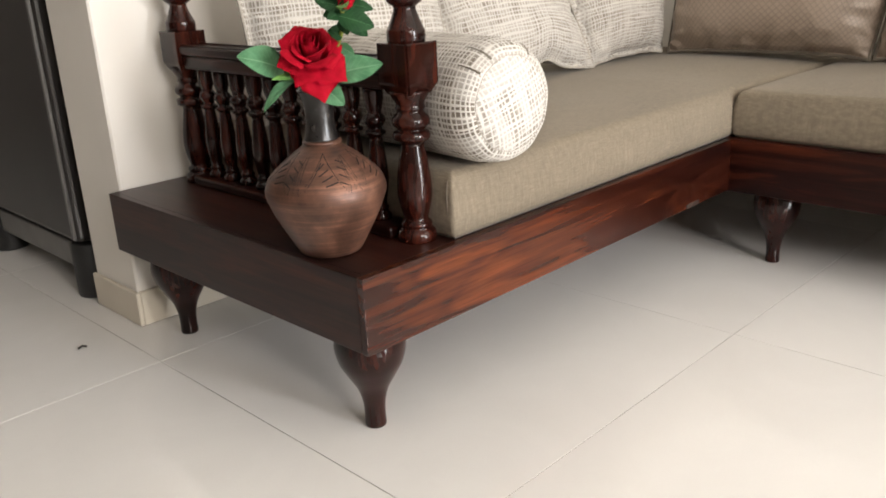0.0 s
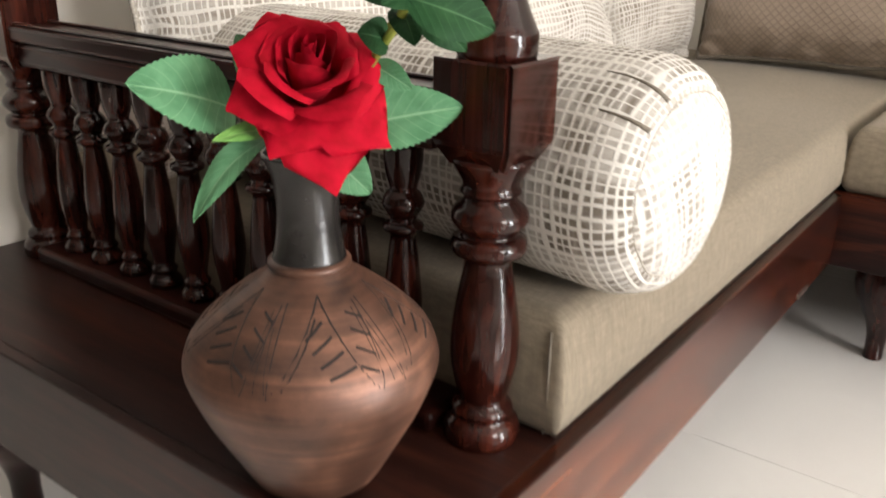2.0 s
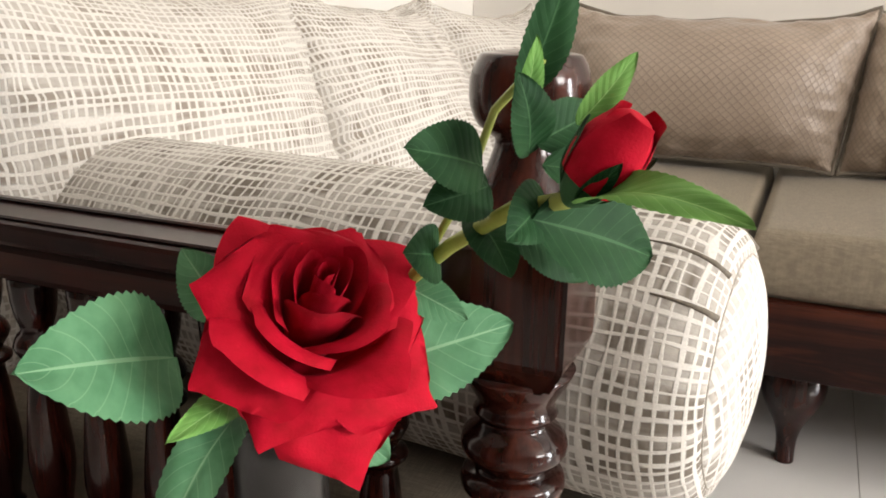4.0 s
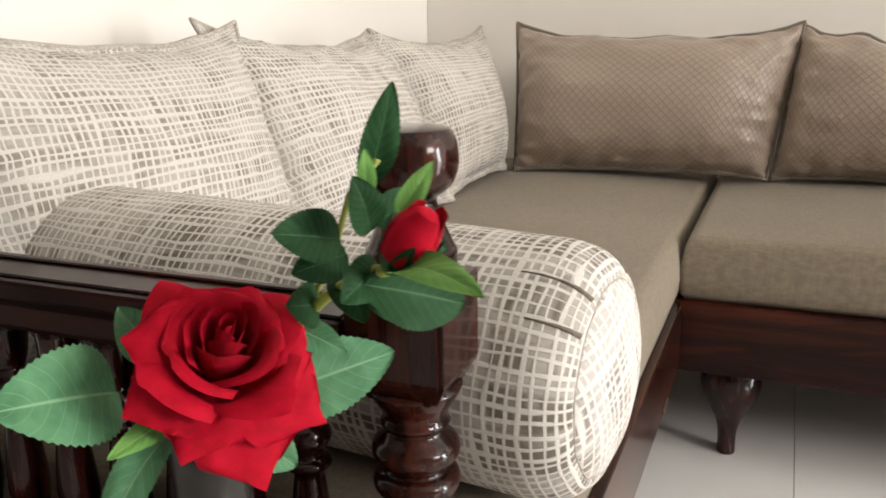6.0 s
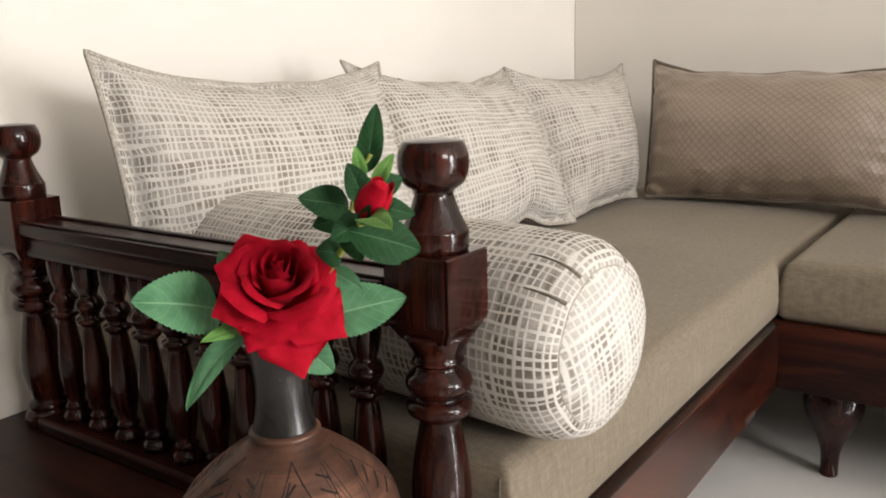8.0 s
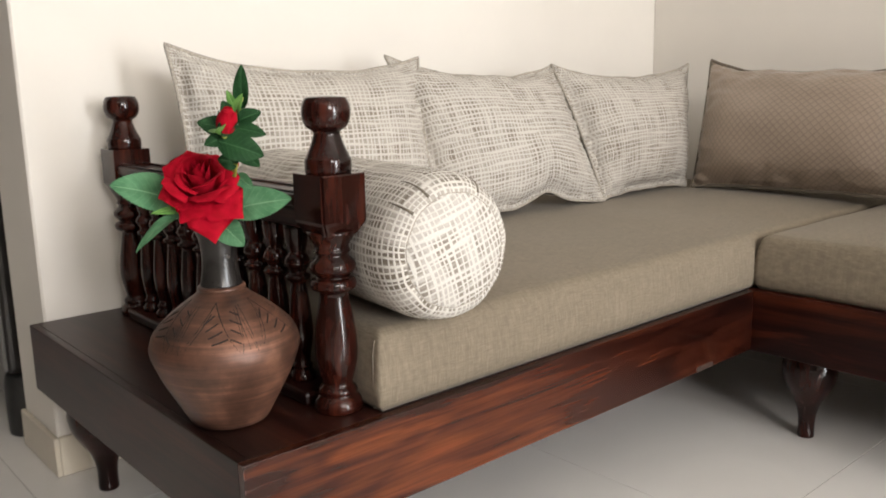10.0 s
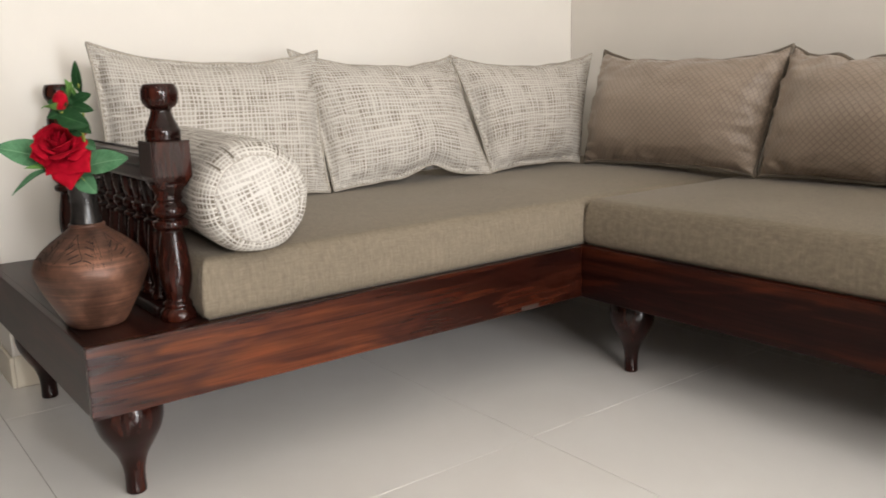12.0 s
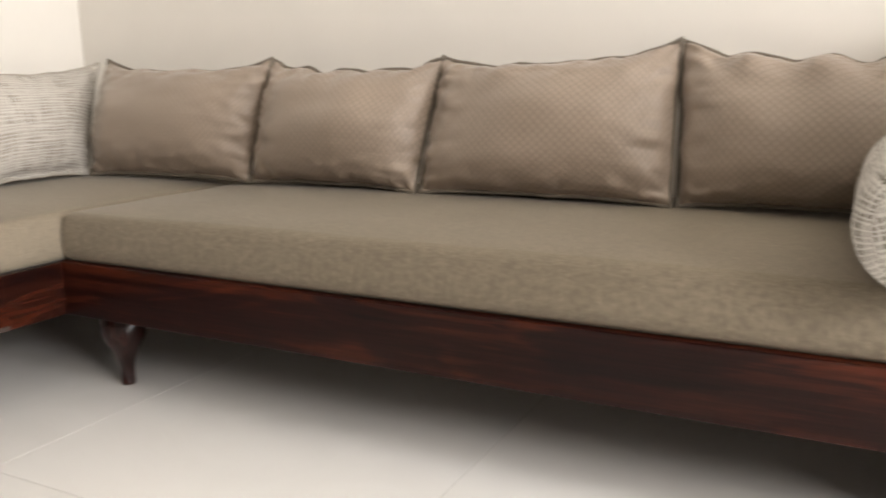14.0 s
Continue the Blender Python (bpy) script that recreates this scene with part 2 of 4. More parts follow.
# negative band near x 1.02 puts the inner corner's shade into the colour
WOOD_X = rosewood("rosewood_front", "x", (0.008, 0.0022, 0.0018), (0.044, 0.0095, 0.0044), (0.15, 0.035, 0.0108), 0.675, rough=0.2, coat=0.12, gloss=0.35, grain=1.0, offset=0.8, flow=1.0, bands=(("x", 0.32, 0.36, 0.055), ("z", 0.215, 0.03, 0.035), ("x", 1.02, 0.36, -0.13)))
# z bands: a paler strip at the top edge, a faint one lower
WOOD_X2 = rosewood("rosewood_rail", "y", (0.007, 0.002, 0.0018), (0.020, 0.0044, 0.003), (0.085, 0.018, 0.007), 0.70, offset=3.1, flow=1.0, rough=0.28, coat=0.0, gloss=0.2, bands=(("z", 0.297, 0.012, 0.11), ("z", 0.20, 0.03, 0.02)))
WOOD_Y = rosewood("rosewood_dark", "y", (0.013, 0.0048, 0.0038), (0.030, 0.0096, 0.0068), (0.062, 0.017, 0.0095), 0.70, offset=1.4, rough=0.34, coat=0.06, gloss=0.28)
WOOD_Z = rosewood("rosewood_turned", "z", (0.007, 0.002, 0.0015), (0.026, 0.0055, 0.0035), (0.072, 0.015, 0.0075), 0.74, rough=0.14, gloss=0.24, grain=2.0, coat=0.15)
LINEN = linen("taupe_linen", (0.272, 0.223, 0.160), (0.155, 0.125, 0.087))
NET = net_weave("cream_net_weave", (0.225, 0.189, 0.152), (0.42, 0.386, 0.340), (0.60, 0.565, 0.510), 0.0079, 0.33, 1.6, 0.32)
NET_B = net_weave("cream_net_weave_bolster", (0.165, 0.137, 0.107), (0.45, 0.416, 0.37), (0.69, 0.656, 0.60), 0.0083, 0.345, 1.8, 0.32)
# bolster weave again, paler to put the glare on the end into the colour
NET_LIT = net_weave("cream_net_weave_lit_end", (0.25, 0.218, 0.18), (0.52, 0.49, 0.445), (0.68, 0.65, 0.60), 0.0078, 0.325, 1.8, 0.34)
SATIN = quilted_satin("taupe_satin", (0.188, 0.143, 0.108), (0.336, 0.264, 0.205))
PIPING = plain("dark_piping", (0.15, 0.125, 0.095), 0.8, vary=0.25, scale=300)
PIPING_L = plain("cream_piping", (0.36, 0.325, 0.275), 0.85, vary=0.35, scale=260)
PAINT = plain("cream_wall_paint", (0.755, 0.715, 0.655), 0.75, vary=0.025, scale=3, relief=0.04)
# dark tone for unseen walls, set to cut bounced light
PAINT_D = plain("low_bounce_wall_paint", (0.17, 0.15, 0.13), 0.75, vary=0.03, scale=3, relief=0.04)
CEIL = plain("white_ceiling_paint", (0.82, 0.80, 0.76), 0.8, vary=0.02, scale=3)
TILE = polished_tile("polished_vitrified_tile")
GROUT = plain("grout", (0.30, 0.275, 0.24), 0.8, vary=0.1)
SKIRT = plain("skirting_tile", (0.60, 0.54, 0.44), 0.25, vary=0.05, scale=6)
COPPER = copper_glaze("copper_glaze")
BLACK = plain("black_burnished_clay", (0.014, 0.012, 0.011), 0.27, vary=0.3, scale=60)
GROOVE = plain("dark_incised_line", (0.014, 0.010, 0.008), 0.9, vary=0.2)
FRIDGE = plain("dark_metallic_panel", (0.018, 0.0155, 0.014), 0.28, metal=0.2, vary=0.06, scale=4)
RUBBER = plain("black_plastic", (0.012, 0.012, 0.012), 0.45, vary=0.1)
STEEL = plain("grey_trim", (0.20, 0.195, 0.19), 0.35, metal=0.6, vary=0.1)
PLASTIC = plain("white_plastic", (0.83, 0.82, 0.80), 0.35, vary=0.02)
WORN = plain("worn_wood", (0.045, 0.028, 0.022), 0.4, vary=0.3, scale=120)
RED = petal_red("red_velvet_petal")
GREEN = leaf_green("green_leaf", (0.052, 0.145, 0.068), (0.10, 0.232, 0.118), (0.19, 0.33, 0.19))
GREEN_D = leaf_green("dark_green_leaf", (0.007, 0.032, 0.010), (0.018, 0.062, 0.020), (0.05, 0.12, 0.05))
GREEN_L = leaf_green("bright_green_leaf", (0.09, 0.21, 0.045), (0.15, 0.31, 0.075), (0.25, 0.42, 0.15))
STEM = plain("yellow_green_stem", (0.26, 0.29, 0.05), 0.5, vary=0.2, scale=80)


# ---- mesh helpers ----
def part(name, bm, mat, parent=None, label="", smooth=False):
    me = bpy.data.meshes.new(name)
    bmesh.ops.recalc_face_normals(bm, faces=bm.faces)
    bm.to_mesh(me)
    bm.free()
    me.materials.append(mat)
    if smooth:
        for p in me.polygons:
            p.use_smooth = True
    ob = new(name, me)
    ob.parent = parent
    if label:
        ob["label"] = label
    return ob


def empty(name, label, category, at=(0, 0, 0), group=""):
    ob = new(name)
    ob.empty_display_size = 0.05
    ob.matrix_world = Matrix.Translation(at)
    return tagged(ob, label, category, group)


def box(x0, x1, y0, y1, z0, z1, bevel=0.0, segments=2, bm=None):
    out = bm or bmesh.new()
    b = bmesh.new()
    bmesh.ops.create_cube(b, size=1.0, matrix=Matrix.Translation(((x0 + x1) / 2, (y0 + y1) / 2, (z0 + z1) / 2)) @ Matrix.Diagonal((x1 - x0, y1 - y0, z1 - z0, 1)))
    if bevel:
        bmesh.ops.bevel(b, geom=b.edges[:], offset=bevel, segments=segments, affect="EDGES", profile=0.5)
    me = bpy.data.meshes.new("tmp")
    b.to_mesh(me)
    b.free()
    out.from_mesh(me)
    bpy.data.meshes.remove(me)
    return out


def turned(profile, n=28, at=(0, 0, 0), bm=None):
    """A lathe form from rows of (radius, height)."""
    out = bm or bmesh.new()
    rings = []
    for r, z in profile:
        rings.append([out.verts.new((at[0] + r * math.cos(2 * math.pi * i / n), at[1] + r * math.sin(2 * math.pi * i / n), at[2] + z)) for i in range(n)])
    for a, b in zip(rings, rings[1:]):
        for i in range(n):
            out.faces.new((a[i], a[(i + 1) % n], b[(i + 1) % n], b[i]))
    out.faces.new(rings[0][::-1])
    out.faces.new(rings[-1])
    return out


def smooth_profile(rows, steps=4):
    """Catmull-Rom through the rows of a lathe profile."""
    out = []
    for i in range(len(rows) - 1):
        p0, p1, p2, p3 = rows[max(i - 1, 0)], rows[i], rows[i + 1], rows[min(i + 2, len(rows) - 1)]
        for k in range(steps):
            t = k / steps
            q = []
            for a, b, c, d in zip(p0, p1, p2, p3):
                q.append(0.5 * (2 * b + (c - a) * t + (2 * a - 5 * b + 4 * c - d) * t * t + (3 * b - 3 * c + d - a) * t ** 3))
            out.append((max(q[0], 0.001), q[1]))
    out.append(rows[-1])
    return out


def tube(points, radius, n=8, bm=None, closed=False, taper=1.0):
    out = bm or bmesh.new()
    pts = [Vector(p) for p in points]
    rings, up = [], None
    for i, p in enumerate(pts):
        a = pts[i - 1] if (i or closed) else p
        b = pts[(i + 1) % len(pts)] if (i < len(pts) - 1 or closed) else p
        d = (b - a).normalized()
        if up is None:
            up = d.orthogonal().normalized()
        up = (up - d * up.dot(d)).normalized()
        side = d.cross(up)
        r = radius * (1 + (taper - 1) * i / max(1, len(pts) - 1))
        rings.append([out.verts.new(p + r * (math.cos(2 * math.pi * k / n) * up + math.sin(2 * math.pi * k / n) * side)) for k in range(n)])
    pairs = list(zip(rings, rings[1:])) + ([(rings[-1], rings[0])] if closed else [])
    for a, b in pairs:
        for k in range(n):
            out.faces.new((a[k], a[(k + 1) % n], b[(k + 1) % n], b[k]))
    if not closed:
        out.faces.new(rings[0][::-1])
        out.faces.new(rings[-1])
    return out


# ---- the room ----
WX, WY, H = 1.905, 0.797, 2.75      # inner faces of the two walls behind the sofa, ceiling height
X0, Y0, Y1 = -3.0, -5.2, 3.0       # the rest of the room


def structure(name, bm, mat, label, category, smooth=False):
    return tagged(part(name, bm, mat, smooth=smooth), label, category, kind="structure")


# wall behind the patterned pillows; it ends in a free edge beside the side ledge
structure("wall_north", box(0.028, WX + 0.24, WY, WY + 0.20, 0, H, 0.004, 1), PAINT, "cream painted wall behind the wooden sofa", "wall")
structure("wall_east", box(WX, WX + 0.24, Y0 - 0.24, WY - 0.002, 0, H), PAINT, "cream painted wall behind the taupe cushions", "wall")
# openings cut where the unseen lamps stand
south = bmesh.new()
for x0, x1, z0, z1 in ((X0 - 0.24, -1.8, 0, H), (-1.8, -0.2, 0, 1.6), (-1.8, -0.2, 2.58, H), (-0.2, 0.4, 0, H), (0.4, 1.08, 2.05, H), (1.08, WX - 0.002, 0, H)):
    box(x0, x1, Y0 - 0.24, Y0, z0, z1, bm=south)
structure("wall_south", south, PAINT, "unseen cream painted wall with openings for the lamps", "wall")
# two unseen walls, coloured dark so less light bounces under the benches
structure("wall_west", box(X0 - 0.24, X0, Y0, Y1, 0, H), PAINT_D, "unseen wall across the room, darkened to cut bounced light", "wall")
structure("wall_back", box(X0 - 0.24, WX + 0.24, Y1, Y1 + 0.2, 0, H), PAINT_D, "unseen passage wall, darkened to cut bounced light", "wall")
structure("wall_passage", box(WX, WX + 0.24, WY + 0.207, Y1 - 0.002, 0, H), PAINT, "cream painted end wall of the passage", "wall")
# added out of view; shades the right part of the north wall
structure("wall_light_blocker", box(1.125, WX - 0.002, -2.15, -1.965, 0, 0.88, 0.004, 1), PAINT, "unseen low wall added past the sofa end to block light", "wall")
structure("ceiling", box(X0 - 0.24, WX + 0.24, Y0 - 0.24, Y1 + 0.2, H + 0.001, H + 0.15), CEIL, "plain white painted ceiling", "ceiling")
skirt = box(0.018, 0.0275, WY - 0.012, WY + 0.20, 0.001, 0.078, 0.002, 1)
structure("baseboard", skirt, SKIRT, "beige tile skirting round the free wall end", "skirting")
structure("baseboard", box(0.028, WX - 0.001, WY - 0.012, WY - 0.0005, 0.001, 0.078, 0.002, 1), SKIRT, "beige tile skirting along the wall behind the sofa", "skirting")
structure("baseboard", box(WX - 0.012, WX - 0.0005, -1.96, WY - 0.014, 0.001, 0.078, 0.002, 1), SKIRT, "beige tile skirting along the side wall", "skirting")


# ---- wooden sofa, first bench ----
TOP, BOT = 0.304, 0.183            # rail of the bench: upper and lower edge
CX, CY = 1.118, 0.0                # inner corner of the two benches

LEG = smooth_profile([(0.0165, 0.0), (0.018, 0.004), (0.0175, 0.022), (0.019, 0.045), (0.026, 0.070), (0.040, 0.095), (0.053, 0.120), (0.0585, 0.146), (0.056, 0.167), (0.050, 0.1825)], 4)
POST_LOW = [(0.0305, 0.0), (0.032, 0.006), (0.030, 0.016), (0.024, 0.0215), (0.0255, 0.026), (0.0235, 0.031), (0.0195, 0.035), (0.0215, 0.045), (0.0265, 0.066), (0.0275, 0.085), (0.0255, 0.110),
            (0.0215, 0.135), (0.0185, 0.152), (0.0195, 0.158), (0.0275, 0.162), (0.0295, 0.168), (0.0275, 0.174), (0.0205, 0.177), (0.0245, 0.181), (0.0295, 0.188), (0.0285, 0.196), (0.0215, 0.203),
            (0.0205, 0.207), (0.0235, 0.210), (0.0215, 0.214), (0.0225, 0.219), (0.028, 0.228), (0.0315, 0.236)]
FINIAL = [(0.0275, 0.3035), (0.029, 0.307), (0.029, 0.3205), (0.0275, 0.3235), (0.0262, 0.3265), (0.0215, 0.337), (0.0178, 0.3475), (0.0165, 0.353), (0.0185, 0.356), (0.0255, 0.361), (0.0296, 0.370),
          (0.0304, 0.379), (0.0292, 0.388), (0.0262, 0.3945), (0.0235, 0.3965), (0.011, 0.398)]
SPINDLE = [(0.015, 0.0), (0.0155, 0.008), (0.011, 0.016), (0.0125, 0.022), (0.0095, 0.028), (0.0115, 0.045), (0.0145, 0.072), (0.0135, 0.10), (0.0105, 0.135), (0.0095, 0.148), (0.0145, 0.153), (0.0145, 0.158),
           (0.0095, 0.162), (0.0125, 0.169), (0.0155, 0.177), (0.0125, 0.186), (0.0095, 0.190), (0.012, 0.200), (0.014, 0.215), (0.0145, 0.236)]


def square_block(cx, cy, z0, z1, half):
    """The square stage of a post: chamfered under, small lip above."""
    bm = bmesh.new()
    rows = [(half * 0.74, z0 - 0.014), (half * 0.97, z0), (half, z0 + 0.004), (half, z1 - 0.002), (half * 0.96, z1)]
    rings = [[bm.verts.new((cx + sx * h, cy + sy * h, z)) for sx, sy in ((-1, -1), (1, -1), (1, 1), (-1, 1))] for h, z in rows]
    for a, b in zip(rings, rings[1:]):
        for i in range(4):
            bm.faces.new((a[i], a[(i + 1) % 4], b[(i + 1) % 4], b[i]))
    bm.faces.new(rings[0][::-1])
    bm.faces.new(rings[-1])
    bmesh.ops.bevel(bm, geom=[e for e in bm.edges if abs(e.verts[0].co.z - e.verts[1].co.z) > 0.003], offset=0.003, segments=2, affect="EDGES")
    return bm


def turned_post(parent, x, y):
    part("post_shaft", turned(smooth_profile(POST_LOW, 2), 32, (x, y, TOP)), WOOD_Z, parent, smooth=True)
    part("post_block", square_block(x, y, TOP + 0.246, TOP + 0.308, 0.0330), WOOD_Z, parent)
    part("finial", turned([(r, z + 0.004) for r, z in smooth_profile(FINIAL, 2)], 32, (x, y, TOP)), WOOD_Z, parent, smooth=True)


sofa = empty("wooden_sofa_bench", "dark polished rosewood bench with ledge and turned side rail", "sofa", (0, 0, 0), "benches of the corner sofa")
part("front_apron", box(0.0, CX - 0.001, 0.0, 0.014, BOT, TOP, 0.0014), WOOD_X, sofa, "rosewood apron with orange figure")
part("end_apron", box(0.0006, 0.014, 0.0143, WY - 0.006, BOT, TOP - 0.0004, 0.0014), WOOD_Y, sofa)
part("deck", box(0.0141, WX - 0.02, 0.0143, WY - 0.006, TOP - 0.024, TOP - 0.0006, 0.0004, 1), WOOD_Y, sofa)
for lx, ly in ((0.081, 0.094), (0.076, 0.684), (1.60, 0.70)):
    part("leg", turned(LEG, 32, (lx, ly, 0)), WOOD_Z, sofa, smooth=True)
part("worn_patch", box(0.922, 0.974, -0.0022, 0.01, BOT + 0.0005, BOT + 0.011, 0.002), WORN, sofa, "worn pale spot on the apron's lower edge")
PX = 0.177
for py in (0.07, 0.724):
    turned_post(sofa, PX, py)
rail = box(PX - 0.029, PX + 0.027, 0.108, 0.697, TOP + 0.264, TOP + 0.281, 0.004)
part("top_rail", rail, WOOD_X2, sofa)
part("rail_moulding", box(PX - 0.022, PX + 0.022, 0.1085, 0.6965, TOP + 0.236, TOP + 0.2635, 0.006), WOOD_X2, sofa)
for dx in (-0.02, 0.02):
    part("rail_bead", box(PX + dx - 0.004, PX + dx + 0.004, 0.109, 0.696, TOP + 0.2812, TOP + 0.284, 0.0012, 1), WOOD_X2, sofa)
part("shoe_rail", box(PX - 0.031, PX + 0.0255, 0.1, 0.704, TOP, TOP + 0.019, 0.005), WOOD_X2, sofa)
for i in range(10):
    y = 0.154 + i * 0.0558
    part("spindle", turned([(r * 1.14, 0.019 + z * 0.219 / 0.236) for r, z in smooth_profile(SPINDLE, 2)], 20, (PX, y, TOP)), WOOD_Z, sofa, smooth=True)

# ---- second bench, along the side wall ----
YE = -1.95
bench = empty("wooden_sofa_bench", "dark polished rosewood bench under long taupe seat cushion", "sofa", (CX, CY, 0), "benches of the corner sofa")


def on(parent, ob):
    """Hold a part, built at world places, under a thing that stands elsewhere."""
    ob.matrix_parent_inverse = parent.matrix_basis.inverted()
    return ob


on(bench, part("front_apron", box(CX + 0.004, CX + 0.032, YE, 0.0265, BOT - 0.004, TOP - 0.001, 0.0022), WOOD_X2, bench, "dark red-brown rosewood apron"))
# unseen end taken down to the floor to keep light from under the bench
on(bench, part("end_panel", box(CX + 0.033, WX - 0.02, YE, YE + 0.028, 0.0, TOP - 0.001, 0.0022), WOOD_X, bench))
on(bench, part("deck", box(CX + 0.033, WX - 0.02, YE + 0.029, 0.027, TOP - 0.026, TOP - 0.003, 0.0012, 1), WOOD_Y, bench))
for lx, ly in ((1.201, -0.083), (1.201, YE + 0.09), (1.80, YE + 0.09)):
    on(bench, part("leg", turned([(r * 0.9, z * (BOT - 0.004) / 0.1825) for r, z in LEG], 32, (lx, ly, 0)), WOOD_Z, bench, smooth=True))


# ---- seat cushions ----
def seat_cushion(name, x0, x1, y0, y1, z0, z1, crown, label):
    """A soft slab with rounded edges, crowned on top, front seams marked by a cord."""
    thing = empty(name, label, "cushion", ((x0 + x1) / 2, (y0 + y1) / 2, z0), "seat cushions")
    bm = bmesh.new()
    nx, ny, r = max(8, int((x1 - x0) / 0.035)), max(8, int((y1 - y0) / 0.035)), 0.020
    def curve(n, a, b):
        edge = [0.0, 0.18, 0.45, 0.8]
        ts = [a + r * e for e in edge] + [a + r + (b - a - 2 * r) * i / n for i in range(n + 1)] + [b - r * e for e in edge[::-1]]
        return ts
    xs, ys = curve(nx, x0, x1), curve(ny, y0, y1)
    def drop(v, a, b):
        d = min(v - a, b - v)
        return 0.0 if d >= r else r - math.sqrt(max(0, r * r - (r - d) ** 2))
    top, bot = {}, {}
    for i, x in enumerate(xs):
        for j, y in enumerate(ys):
            u, v = (x - x0) / (x1 - x0) * 2 - 1, (y - y0) / (y1 - y0) * 2 - 1
            dome = crown * (1 - abs(u) ** 6) * (1 - v ** 4)
            wob = 0.0022 * noise.noise((x * 6, y * 6, 1.7))
            top[i, j] = bm.verts.new((x, y, z1 + dome + wob - max(drop(x, x0, x1), drop(y, y0, y1))))
    nxs, nys = len(xs), len(ys)
    for i in range(nxs - 1):
        for j in range(nys - 1):
            bm.faces.new((top[i, j], top[i + 1, j], top[i + 1, j + 1], top[i, j + 1]))
    loop = [(i, 0) for i in range(nxs)] + [(nxs - 1, j) for j in range(1, nys)] + [(i, nys - 1) for i in range(nxs - 2, -1, -1)] + [(0, j) for j in range(nys - 2, 0, -1)]
    prev = [top[k] for k in loop]
    cxy = Vector(((x0 + x1) / 2, (y0 + y1) / 2))
    for f, out in ((0.72, 0.004), (0.4, 0.006), (0.12, 0.003), (0.0, -0.006)):
        ring = []
        for (i, j), t in zip(loop, prev):
            x, y = xs[i], ys[j]
            sx = -1 if i == 0 else (1 if i == nxs - 1 else 0)
            sy = -1 if j == 0 else (1 if j == nys - 1 else 0)
            ring.append(bm.verts.new((x + sx * out, y + sy * out, z0 + (z1 - r - z0) * f)))
        for k in range(len(loop)):
            bm.faces.new((prev[k], ring[k], ring[(k + 1) % len(loop)], prev[(k + 1) % len(loop)]))
        prev = ring
    bm.faces.new(prev)
    on(thing, part("cover", bm, LINEN, thing, smooth=True))
    cord = tube([(x0 - 0.001, y0 + 0.012, z0 + 0.004), (x0 - 0.005, y0 + 0.008, z0 + 0.04), (x0 - 0.004, y0 + 0.009, z1 - 0.03), (x0 + 0.002, y0 + 0.012, z1 - 0.012)], 0.0012, 6)
    on(thing, part("seam", cord, PIPING, thing, "stitched corner seam", smooth=True))
    return thing


seat_cushion("seat_cushion", 0.2035, WX - 0.02, 0.014, WY - 0.02, TOP, 0.411, 0.014, "long taupe linen seat cushion on the rosewood bench")
seat_cushion("seat_cushion", CX + 0.016, WX - 0.02, YE + 0.2, 0.004, TOP, 0.413, 0.014, "long taupe linen seat cushion along the side wall")


